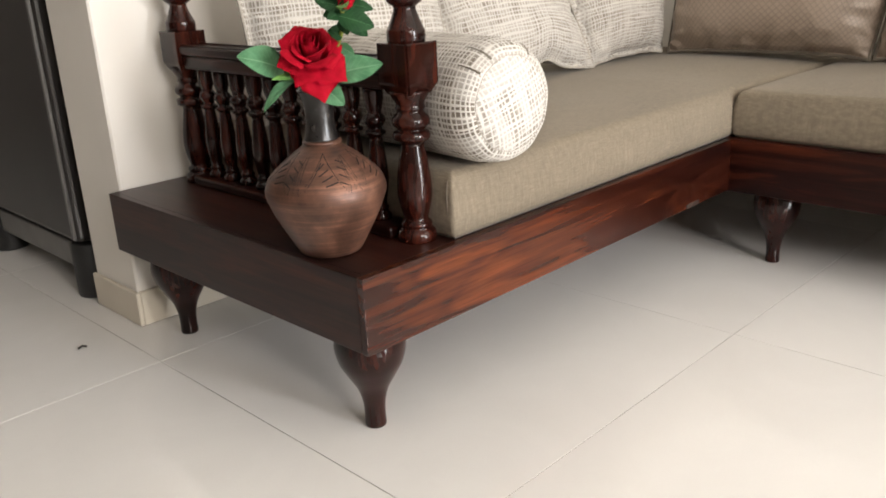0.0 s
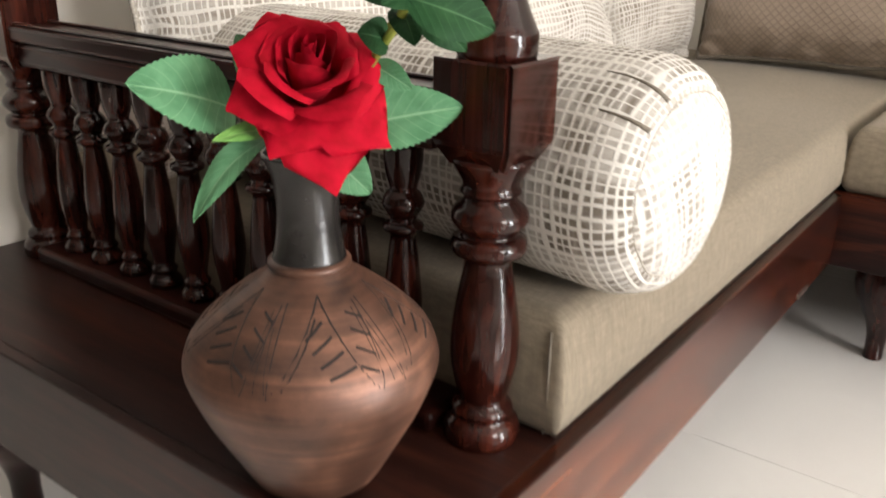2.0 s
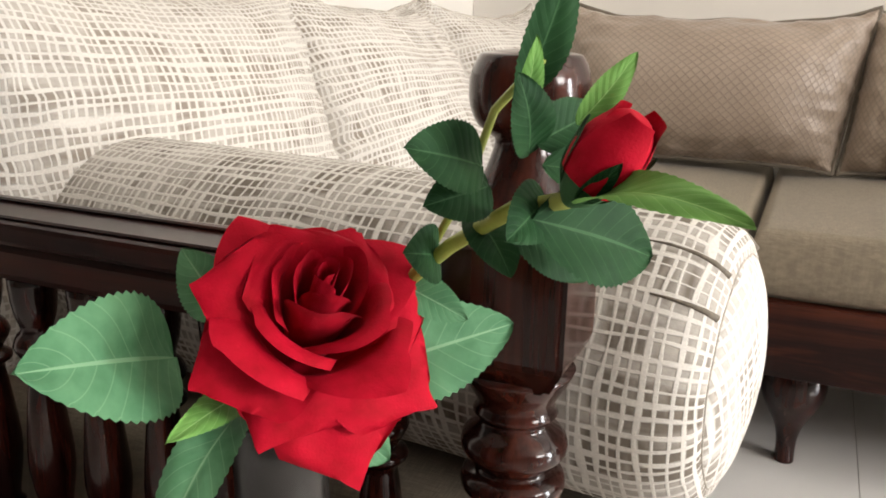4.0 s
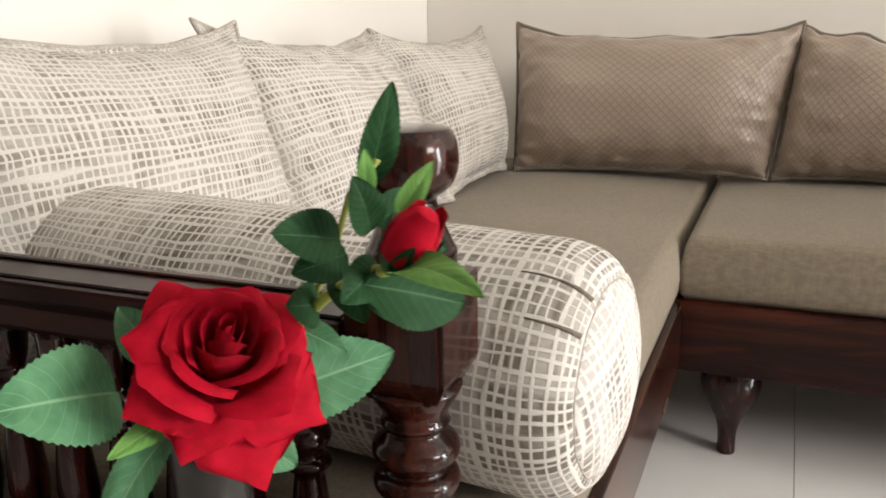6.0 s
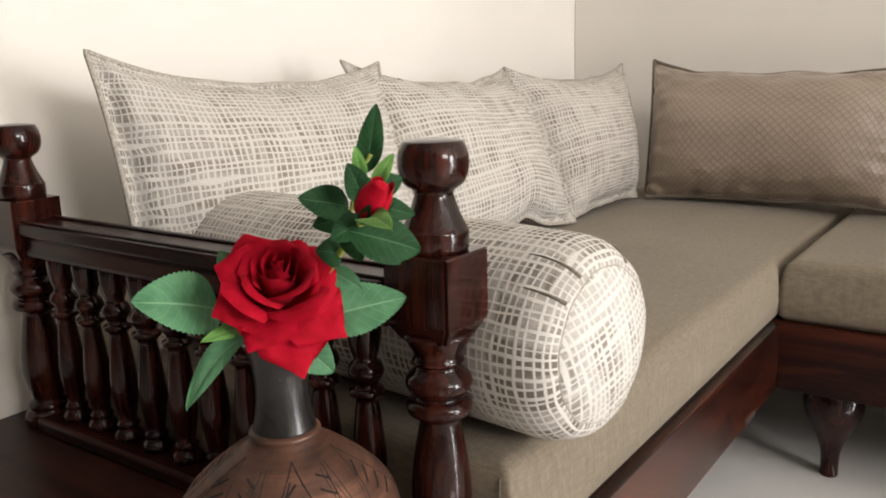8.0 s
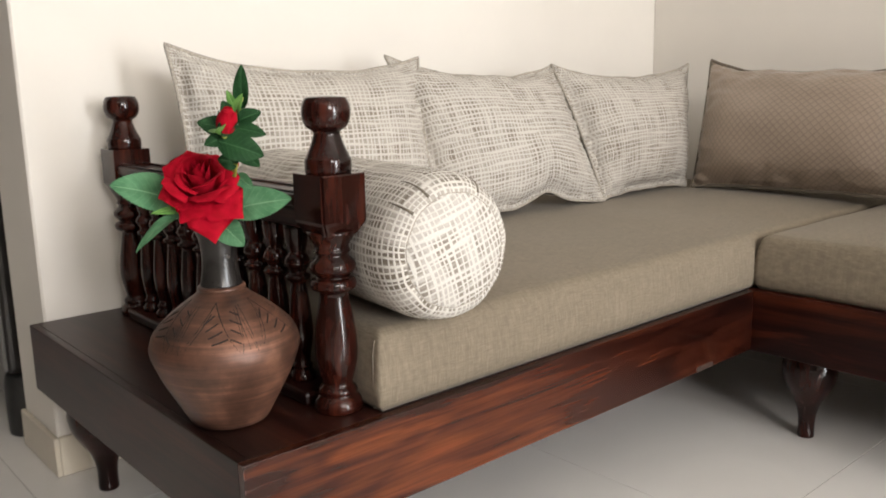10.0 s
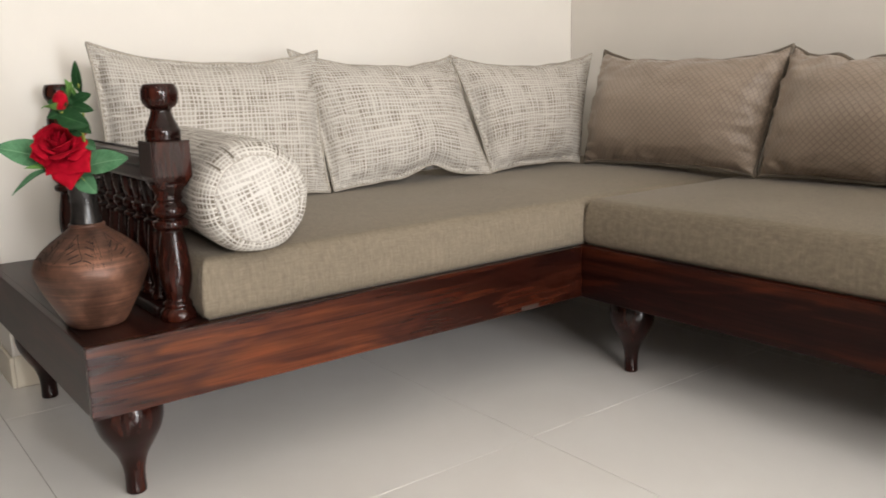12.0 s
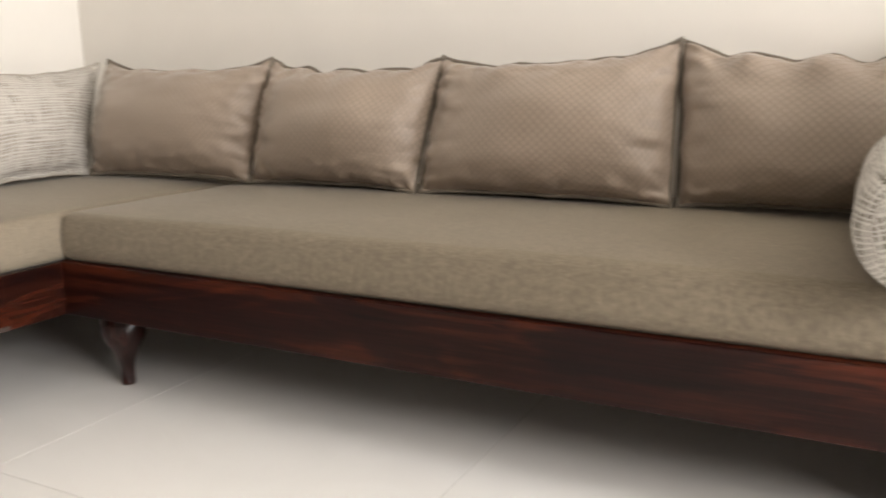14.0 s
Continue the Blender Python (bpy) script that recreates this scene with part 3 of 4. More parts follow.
# ---- pillows ----
def pillow(tl, tr, bl, br, thick, mat, cord, label, group, seed, arch=0.0, gather=0.0):
    """A stuffed pillow between four corners, with drawn-out ears, folds and a corded edge."""
    tl, tr, bl, br = (Vector(p) for p in (tl, tr, bl, br))
    base = (bl + br) / 2
    thing = empty("throw_pillow", label, "pillow", base, group)
    wide, high = ((tr - tl).length + (br - bl).length) / 2, ((tl - bl).length + (tr - br).length) / 2
    nrm = (br - bl).cross(tl - bl).normalized()
    n, m = 56, 44
    def spread(t):
        # closer rows near the edges
        return 0.5 - 0.5 * math.cos(math.pi * t) if 0 < t < 1 else t
    def place(u, v, s):
        u, v = 0.6 * spread(u) + 0.4 * u, 0.6 * spread(v) + 0.4 * v
        a, b = u * 2 - 1, v * 2 - 1
        # sides draw in between the corners
        uu = 0.5 + (u - 0.5) * (1 - (0.05 if mat is NET else 0.014) * (1 - b * b))
        vv = 0.5 + (v - 0.5) * (1 - (0.22 if b > 0 else 0.07) * (1 - abs(a) ** (2.6 if mat is NET else 4.0)) + 0.03 * noise.noise((a * 4 + seed, b, seed)) * (1 - a * a))
        p = (bl.lerp(br, uu)).lerp(tl.lerp(tr, uu), vv)
        # a flat stitched flange runs round the stuffed part
        hem = 0.024 if mat is NET else 0.008
        fa, fb = min(1.0, abs(a) / (1 - hem / wide)), min(1.0, abs(b) / (1 - hem / high))
        f = max(0.0, (1 - fa ** 2.4) * (1 - fb ** 2.4)) ** 0.52
        q = noise.noise((u * 3.1 + seed * 7.3, v * 3.3, s * 2.0 + seed))
        edge = min(1 - abs(a), 1 - abs(b))
        fold = noise.noise((a * 9 + seed, b * 9, seed * 3.1)) * 0.024 * math.exp(-edge * 6) * (1 - math.exp(-edge * 40))
        if mat is SATIN:
            pull = noise.noise((a * 2 + seed * 5, b * 17 + seed, 3.3)) if abs(a) > abs(b) else noise.noise((a * 21 + seed, b * 2 + seed * 5, 7.1))
            fold += (0.009 if abs(a) > abs(b) else 0.010) * pull * math.exp(-edge * 4.5) * (1 - math.exp(-edge * 30))
        p = p + nrm * s * (thick / 2 * f * (1 + 0.16 * q) + 0.0012) + nrm * fold * s
        p.z -= 0.012 * f * (1 - v) * 0.5
        if gather and v > 0.72:
            # the stuffing lifts the seam into lumps between pulled stitches
            p.z += gather * (v - 0.72) / 0.28 * (abs(math.sin(a * 6.1 + seed)) - 0.35 + 0.8 * noise.noise((a * 5, seed, 2.0))) * (1 - a ** 6)
            p = p + nrm * s * gather * 0.9 * math.sin(a * 12.2 + seed) * math.exp(-((v - 0.9) / 0.09) ** 2) * (1 - a ** 6)
        if arch and v < 0.4:
            p.z += arch * math.exp(-((u - 0.6) / 0.12) ** 2) * (1 - v / 0.4)
        p.z = max(p.z, 0.4215 + 0.004 * (1 - f))
        return p
    bm = bmesh.new()
    uvl = bm.loops.layers.uv.new("uv")
    for s in (1, -1):
        g = [[bm.verts.new(place(i / n, j / m, s)) for j in range(m + 1)] for i in range(n + 1)]
        for i in range(n):
            for j in range(m):
                f = bm.faces.new((g[i][j], g[i + 1][j], g[i + 1][j + 1], g[i][j + 1]))
                for lp, (a, b) in zip(f.loops, ((i, j), (i + 1, j), (i + 1, j + 1), (i, j + 1))):
                    lp[uvl].uv = (a / n * wide + seed * 1.37, b / m * high + (0.9 if s < 0 else 0.0) + seed * 0.61)
    bmesh.ops.remove_doubles(bm, verts=bm.verts[:], dist=0.0004)
    on(thing, part("cover", bm, mat, thing, smooth=True))
    loop = [place(i / n, 0, 0) for i in range(n)] + [place(1, j / m, 0) for j in range(m)] + [place(1 - i / n, 1, 0) for i in range(n)] + [place(0, 1 - j / m, 0) for j in range(m)]
    on(thing, part("piping", tube(loop, 0.0036 if mat is NET else 0.0045, 6, closed=True), cord, thing, "frayed corded edge" if mat is NET else "dark corded edge", smooth=True))
    return thing


Z0 = 0.428
NETS = "cream woven-look throw pillow leaning on the sofa wall"
PILLOWS = [
    ((0.222, 0.619, 0.792), (0.796, 0.632, 0.772), (0.208, 0.530, Z0), (0.722, 0.475, Z0), NET),
    ((0.722, 0.652, 0.776), (1.246, 0.642, 0.756), (0.735, 0.475, Z0), (1.235, 0.460, Z0), NET),
    ((1.234, 0.634, 0.756), (1.800, 0.603, 0.757), (1.25, 0.475, Z0), (1.61, 0.475, Z0), NET),
    ((1.733, 0.486, 0.764), (1.712, -0.155, 0.757), (1.605, 0.45, Z0), (1.645, -0.105, Z0), SATIN),
    ((1.730, -0.143, 0.754), (1.731, -0.662, 0.748), (1.65, -0.115, Z0), (1.625, -0.63, Z0), SATIN),
    ((1.738, -0.655, 0.752), (1.742, -1.228, 0.778), (1.635, -0.64, Z0), (1.63, -1.24, Z0), SATIN),
    ((1.752, -1.222, 0.776), (1.76, -1.76, 0.75), (1.65, -1.25, Z0), (1.66, -1.72, Z0), SATIN),
]
for i, (a, b, c, d, mat) in enumerate(PILLOWS):
    pillow(a, b, c, d, 0.16 if mat is NET else 0.215, mat, PIPING_L if mat is NET else PIPING, NETS if mat is NET else "taupe satin throw pillow with woven diamond check", "throw pillows", i + 1, 0.03 if i == 1 else 0.0, {3: 0.004, 4: 0.011, 5: 0.005, 6: 0.013}.get(i, 0.0))


# ---- bolsters ----
def bolster(start, axis, length, r, label, seed):
    """A round bolster, softly bulged, with gathered seams and domed ends."""
    thing = empty("bolster", label, "bolster", start, "bolsters")
    axis = Vector(axis).normalized()
    side = axis.cross(Vector((0, 0, 1))).normalized()
    n, m = 48, 40
    start = Vector(start)
    soft = 0.045
    def at(t, k):
        a = 2 * math.pi * k / n
        rr = r * (0.975 + 0.025 * math.sin(math.pi * t))
        e = min(t, 1 - t) * length
        if e < soft:
            rr -= 0.025 * (1 - math.sqrt(max(0.0, 1 - (1 - e / soft) ** 2)))
        rr *= 1 + 0.016 * noise.noise((math.cos(a) * 1.5 + seed, math.sin(a) * 1.5, t * 5)) + 0.009 * math.exp(-e / 0.03) * math.sin(a * 11 + seed)
        h = Vector((0, 0, 1)) * math.sin(a) + side * math.cos(a)
        p = start + axis * (t * length) + h * rr
        p.z = max(p.z, start.z - r * 0.91)
        return p
    bm = bmesh.new()
    uvl = bm.loops.layers.uv.new("uv")
    near = [e / length for e in (0.0, 0.0006, 0.002, 0.0045, 0.008, 0.013, 0.019, 0.026, 0.034, 0.042)]
    ts = near + [0.09 + 0.82 * i / (m - 8) for i in range(m - 7)] + [1 - e for e in near[::-1]]
    g = [[bm.verts.new(at(t, k)) for k in range(n)] for t in ts]
    run = [0.0]
    for t0, t1 in zip(ts, ts[1:]):
        run.append(run[-1] + (at(t1, n // 4) - at(t0, n // 4)).length)
    for i in range(len(ts) - 1):
        for k in range(n):
            f = bm.faces.new((g[i][k], g[i][(k + 1) % n], g[i + 1][(k + 1) % n], g[i + 1][k]))
            for lp, (a, b) in zip(f.loops, ((i, k), (i, k + 1), (i + 1, k + 1), (i + 1, k))):
                lp[uvl].uv = (run[a] + seed, b / n * 2 * math.pi * r)
    on(thing, part("cover", bm, NET_B, thing, smooth=True))
    for end, sign in ((0.0, -1), (1.0, 1)):
        bm = bmesh.new()
        uvl = bm.loops.layers.uv.new("uv")
        centre = start + axis * (end * length)
        rings = [[at(end, k) for k in range(n)]]
        for q in (0.985, 0.96, 0.92, 0.86, 0.78, 0.66, 0.5, 0.33, 0.16):
            puff = 0.015 * (1 - q * q) ** 0.72
            rings.append([centre.lerp(at(end, k), q) + axis * sign * puff * (1 + 0.10 * noise.noise((math.cos(2 * math.pi * k / n) * 1.2 * q, math.sin(2 * math.pi * k / n) * 1.2 * q, seed))) for k in range(n)])
        vs = [[bm.verts.new(p) for p in ring] for ring in rings]
        faces = []
        for a, b in zip(vs, vs[1:]):
            for k in range(n):
                faces.append(bm.faces.new((a[k], a[(k + 1) % n], b[(k + 1) % n], b[k])))
        faces.append(bm.faces.new(vs[-1]))
        for f in faces:
            for lp in f.loops:
                d = lp.vert.co - centre
                lp[uvl].uv = (d.dot(side) * 0.94 + d.z * 0.34 + 2.2 + seed, d.z * 0.94 - d.dot(side) * 0.34 + 1.3)
        on(thing, part("end_panel", bm, NET_LIT, thing, smooth=True))
        ring = [centre + (at(end, k) - centre) * 1.004 for k in range(n)]
        on(thing, part("seam", tube(ring, 0.0008, 6, closed=True), PIPING_L, thing, smooth=True))
    # dark tubes draw the shade in the creases of the gathered pleats
    for a, reach in ((118, 0.050), (139, 0.036), (62, 0.040)):
        fold = [at(t * reach / length, a / 360 * n) for t in (0.04, 0.2, 0.4, 0.7, 1.0)]
        on(thing, part("pleat", tube(fold, 0.0024, 6, taper=0.25), PIPING, thing, "dark line for the shade in a pleat", smooth=True))
    return thing


bolster((0.293, -0.034, 0.511), (0.12, 0.993, 0), 0.63, 0.1005, "cream woven-look bolster beside the turned rail", 0.3)
bolster((1.035, -1.695, 0.514), (1, 0, 0), 0.60, 0.104, "cream woven-look bolster at the bench end", 4.1)


# ---- vase ----
VX, VY, VZ = 0.060, 0.143, TOP - 0.0006
vase = empty("vase", "copper-glazed clay vase with black neck and incised leaves", "vase", (VX, VY, VZ))
BODY = [(0.040, 0.0), (0.047, 0.002), (0.0535, 0.012), (0.066, 0.035), (0.080, 0.062), (0.0895, 0.086), (0.0925, 0.098), (0.0905, 0.109), (0.084, 0.122), (0.068, 0.138), (0.050, 0.1525), (0.035, 0.163), (0.0275, 0.170)]
part("body", turned(smooth_profile(BODY, 4), 64), COPPER, vase, smooth=True)
part("neck_ring", turned(smooth_profile([(0.0278, 0.1685), (0.0292, 0.1705), (0.0292, 0.1735), (0.0262, 0.1755)], 3), 48), COPPER, vase, "worn copper ring", smooth=True)
NECK = [(0.0262, 0.1745), (0.0238, 0.185), (0.0218, 0.200), (0.0216, 0.216), (0.0236, 0.232), (0.0275, 0.243), (0.0295, 0.2475), (0.0300, 0.2495), (0.0285, 0.2505), (0.0262, 0.2475), (0.022, 0.236), (0.019, 0.2)]
part("neck", turned(smooth_profile(NECK, 3), 48), BLACK, vase, "burnished black neck", smooth=True)


def shoulder(angle, s, lift=0.0):
    """A place on the vase's shoulder: s from 0 at the neck to 1 at the widest turn."""
    prof = smooth_profile(BODY, 6)
    prof = [p for p in prof if p[1] >= 0.100][::-1]
    k = min(len(prof) - 1.001, s * (len(prof) - 1))
    i = int(k)
    r = prof[i][0] + (prof[i + 1][0] - prof[i][0]) * (k - i)
    z = prof[i][1] + (prof[i + 1][1] - prof[i][1]) * (k - i)
    return Vector(((r + lift) * math.cos(angle), (r + lift) * math.sin(angle), z + lift * 0.6))


def incise(a0, s0, a1, s1, w=0.0011):
    pts = [shoulder(radians(a0 + (a1 - a0) * k / 5), s0 + (s1 - s0) * k / 5, -0.0007) for k in range(6)]
    return tube(pts, w, 5)


for turn in range(-1, 2):
    a = 232 + turn * 62
    for line in ((a, 0.22, a + 20, 0.80), (a + 2, 0.3, a + 22, 0.84), (a, 0.22, a - 24, 0.80), (a - 4, 0.38, a - 20, 0.78), (a - 27, 0.28, a - 26, 0.86), (a - 31, 0.30, a - 38, 0.86)):
        part("incised_line", incise(*line), GROOVE, vase)
    for k in range(4):
        part("incised_line", incise(a - 10 + k * 3.6, 0.50 + 0.07 * k, a + 0.5 + k * 4.5, 0.40 + 0.085 * k, 0.0015), GROOVE, vase)
        part("incised_line", incise(a - 43 - k, 0.36 + 0.1 * k, a - 32 - 2 * k, 0.42 + 0.1 * k, 0.0014), GROOVE, vase)
    for k in range(3):
        part("incised_line", incise(a + 26 + k * 2.5, 0.34 + 0.05 * k, a + 25 + k * 5, 0.82, 0.0010), GROOVE, vase)


# ---- roses ----
def leaf(parent, root, tip, width, mat, droop, face, name="leaf", serrate=0.03):
    """A pointed oval leaf from root to tip, folded along its midrib, with saw-toothed edges."""
    root, tip = Vector(root), Vector(tip)
    d = tip - root
    length = d.length
    d.normalize()
    nrm = (Vector(face) - d * Vector(face).dot(d)).normalized()
    across = d.cross(nrm)
    n, m = 40, 6
    bm = bmesh.new()
    uvl = bm.loops.layers.uv.new("uv")
    g = []
    for i in range(n + 1):
        t = i / n
        w = width / 2 * (math.sin(math.pi * t ** 0.86) ** 0.68) * (1 - 0.18 * t)
        row = []
        for j in range(-m, m + 1):
            v = j / m
            jag = 1 + (serrate * ((i % 2) * 2 - 1) if abs(j) == m and 0 < i < n else 0)
            p = root + d * (length * t) + across * (w * v * jag)
            p = p + nrm * (0.22 * w * abs(v) + droop * math.sin(math.pi * t) * length - 0.04 * length * math.sin(t * 7 + v * 3) * abs(v) * 0.5)
            row.append(bm.verts.new(p))
        g.append(row)
    for i in range(n):
        for j in range(2 * m):
            f = bm.faces.new((g[i][j], g[i + 1][j], g[i + 1][j + 1], g[i][j + 1]))
            for lp, (a, b) in zip(f.loops, ((i, j), (i + 1, j), (i + 1, j + 1), (i, j + 1))):
                lp[uvl].uv = (a / n, b / m - 1)
    return on(parent, part(name, bm, mat, parent, smooth=True))


def petal(parent, frame_m, angle, r0, reach, wide, height, lean, curl, seed, point=0.12):
    """One petal: rises from the heart, leans out by lean, with a rolled rim by curl."""
    n, m = 12, 7
    bm = bmesh.new()
    g = []
    for i in range(n + 1):
        s = i / n
        row = []
        for j in range(-m, m + 1):
            v = j / m
            w = wide / 2 * (math.sin(math.pi * min(1, 0.12 + 0.88 * s) * 0.62) ** 0.75) * (1 if s < 0.86 else math.sqrt(max(0.0, 1 - ((s - 0.86) / 0.14) ** 2)) * 0.55 + 0.45)
            wrap = w * v / max(r0 + reach * s * 0.7, 0.006)
            wrap = max(-1.6, min(1.6, wrap))
            rad = r0 + reach * (s ** (1.0 + lean))
            tip = point * reach * max(0, s - 0.6) / 0.4 * (1 - abs(v)) ** 1.5
            rad += tip
            z = height * math.sin(min(1.0, s * 1.1) * math.pi / 2) - curl * max(0, s - 0.55) ** 1.6 * 3.0
            z += 0.12 * wide * (abs(v) ** 2) * s * (0.4 if curl > 0.004 else 0.1)
            ripple = 0.0011 * noise.noise((s * 4 + seed, v * 2.5, seed * 1.7)) * s * 2
            a = angle + wrap
            row.append(bm.verts.new(frame_m @ Vector(((rad + ripple) * math.cos(a), (rad + ripple) * math.sin(a), z + ripple * 1.6))))
        g.append(row)
    for i in range(n):
        for j in range(2 * m):
            bm.faces.new((g[i][j], g[i + 1][j], g[i + 1][j + 1], g[i][j + 1]))
    return part("petal", bm, RED, parent, smooth=True)


def cup_petal(parent, centre, angle, r0, r1, high, arc, flare, spiral, seed, tip=0.0):
    """A cupped petal that wraps part of the heart, its rim turned out."""
    n, m = 14, 12
    bm = bmesh.new()
    g = []
    for i in range(n + 1):
        s = i / n
        row = []
        for j in range(-m, m + 1):
            v = j / m
            tall = high * (1 - 0.30 * abs(v) ** 2.6) + tip * 0.35 * (1 - abs(v)) ** 2
            out = max(0.0, s - 0.72) / 0.28
            rad = r0 + (r1 - r0) * math.sin(min(1.0, s * 1.05) * math.pi / 2) ** 0.8 + spiral * v * s
            rad += (flare * (0.45 + 0.55 * abs(math.cos(v * 2.2 + seed))) + tip * (1 - abs(v)) ** 1.6) * out ** 1.5
            z = tall * (s if s < 0.72 else s - 0.16 * out * out * (1 if flare > 0.003 else 0.2))
            wave = 0.0011 * noise.noise((v * 2.2 + seed, s * 2.0, seed * 1.3)) * s
            a = angle + arc * v * (0.55 + 0.45 * math.sin(min(1.0, s * 1.4) * math.pi / 2)) * (1 - 0.16 * out)
            row.append(bm.verts.new(TILT @ Vector((centre[0] + (rad + wave) * math.cos(a), centre[1] + (rad + wave) * math.sin(a), z + wave))))
        g.append(row)
    for i in range(n):
        for j in range(2 * m):
            bm.faces.new((g[i][j], g[i + 1][j], g[i + 1][j + 1], g[i][j + 1]))
    return part("petal", bm, RED, parent, smooth=True)


def axes(origin, face, up=(0, 0, 1)):
    """A frame at origin whose z looks along face and whose y leans up."""
    z = Vector(face).normalized()
    x = Vector(up).cross(z).normalized()
    y = z.cross(x)
    m = Matrix((x, y, z)).transposed().to_4x4()
    m.translation = origin
    return m


rose = empty("artificial_rose", "red velvet artificial rose with green leaves in the vase", "flower", (VX, VY, VZ + 0.2), "artificial roses")
HEART = axes((0.034, 0.111, 0.603), (-0.60, -0.68, 0.42))
flower = on(rose, part("flower", turned(smooth_profile([(0.003, -0.012), (0.009, -0.006), (0.010, -0.003), (0.006, 0.0), (0.002, 0.002)], 3), 16), GREEN_L, rose, "open red bloom"))
flower.matrix_basis = HEART
flower.matrix_parent_inverse = rose.matrix_basis.inverted()
ID = Matrix.Identity(4)
OUTER = [(200, 0.037, 0.044, 0.021), (240, 0.036, 0.042, 0.010), (281, 0.050, 0.044, 0.003), (320, 0.044, 0.044, 0.008), (2, 0.034, 0.044, 0.018), (55, 0.027, 0.040, 0.026), (112, 0.027, 0.042, 0.030), (158, 0.034, 0.042, 0.028)]
for k, (a, reach, wide, high) in enumerate(OUTER):
    petal(flower, ID, radians(a), 0.006, reach, wide, high + 0.004, 0.1, 0.007 + 0.002 * (k % 3), k * 1.9, 0.24)
CENTRE = (-0.001, -0.006)
TILT = Matrix.Rotation(radians(-27), 3, "X")      # the heart looks higher than the outer petals
for k, (count, turn, r0, r1, high, arc, flare, spiral, tip) in enumerate((
        (4, 20, 0.010, 0.0265, 0.031, 60, 0.0085, 0.002, 0.0115),
        (3, 75, 0.008, 0.0195, 0.040, 78, 0.0055, 0.002, 0.004),
        (3, 10, 0.006, 0.0135, 0.0455, 80, 0.003, 0.0018, 0.001),
        (3, 130, 0.004, 0.0084, 0.0485, 85, 0.0012, 0.0016, 0.0),
        (2, 40, 0.002, 0.0044, 0.0495, 125, 0.0, 0.0014, 0.0),
        (2, 110, 0.001, 0.0020, 0.0490, 130, 0.0, 0.0009, 0.0))):
    for q in range(count):
        cup_petal(flower, CENTRE, radians(turn + q * 360 / count + 7 * (q % 2)), r0, r1 * (1 + 0.05 * (q % 2)), high - 0.0022 * (q % 2), radians(arc), flare, spiral, k * 9 + q * 2.3, tip)
on(rose, part("stem", tube([(VX, VY, VZ + 0.10), (VX - 0.004, VY, VZ + 0.22), (VX - 0.012, VY - 0.008, 0.575), (0.043, 0.121, 0.597)], 0.0028, 8), STEM, rose, smooth=True))
leaf(rose, (0.02, 0.165, 0.585), (-0.062, 0.155, 0.612), 0.052, GREEN, 0.06, (-0.6, -0.7, 0.5))
leaf(rose, (0.055, 0.105, 0.575), (0.112, 0.052, 0.588), 0.046, GREEN, 0.05, (-0.6, -0.7, 0.5))
leaf(rose, (0.02, 0.13, 0.572), (-0.052, 0.118, 0.538), 0.025, GREEN, 0.12, (-0.78, -0.2, 0.55))
leaf(rose, (0.05, 0.125, 0.565), (0.068, 0.092, 0.532), 0.036, GREEN, 0.05, (-0.6, -0.7, 0.3))
leaf(rose, (0.03, 0.135, 0.572), (-0.028, 0.128, 0.578), 0.016, GREEN_L, 0.10, (-0.5, -0.6, 0.7))
leaf(rose, (0.035, 0.15, 0.60), (0.020, 0.158, 0.632), 0.026, GREEN, 0.03, (-0.6, -0.7, 0.2))
for k, (dx, dy) in enumerate(((0.018, 0.01), (-0.014, -0.012), (0.004, -0.022))):
    on(rose, part("sepal_thread", tube([(VX - 0.015, VY - 0.012, 0.562), (VX + dx - 0.012, VY + dy - 0.01, 0.558), (VX + dx * 1.6 - 0.01, VY + dy * 1.5, 0.552)], 0.0011, 6, taper=0.4), STEM, rose, smooth=True))

spray = empty("artificial_rosebud", "red artificial rosebud spray with dark green leaves", "flower", (VX + 0.01, VY, VZ + 0.2), "artificial roses")
on(spray, part("stem", tube([(VX + 0.012, VY + 0.004, VZ + 0.12), (VX + 0.010, VY - 0.01, VZ + 0.245), (0.062, 0.10, 0.600), (0.045, 0.055, 0.640), (0.023, 0.023, 0.662), (0.0045, 0.002, 0.670)], 0.0028, 8), STEM, spray, smooth=True))
on(spray, part("stem", tube([(0.052, 0.068, 0.632), (0.050, 0.052, 0.66), (0.046, 0.040, 0.690), (0.040, 0.022, 0.708)], 0.0016, 8), STEM, spray, smooth=True))
BUD = axes((0.004, -0.002, 0.674), (-0.05, -0.60, 0.80))
bud = on(spray, part("bud", turned(smooth_profile([(0.002, -0.007), (0.006, -0.003), (0.0095, 0.004), (0.0105, 0.010), (0.009, 0.013)], 3), 20), GREEN_D, spray, "closed red bud"))
bud.matrix_basis = BUD @ Matrix.Scale(0.86, 4)
bud.matrix_parent_inverse = spray.matrix_basis.inverted()
part("petal", turned(smooth_profile([(0.008, 0.006), (0.0112, 0.012), (0.0116, 0.019), (0.0092, 0.026), (0.005, 0.0305), (0.002, 0.031)], 3), 24), RED, bud, smooth=True)
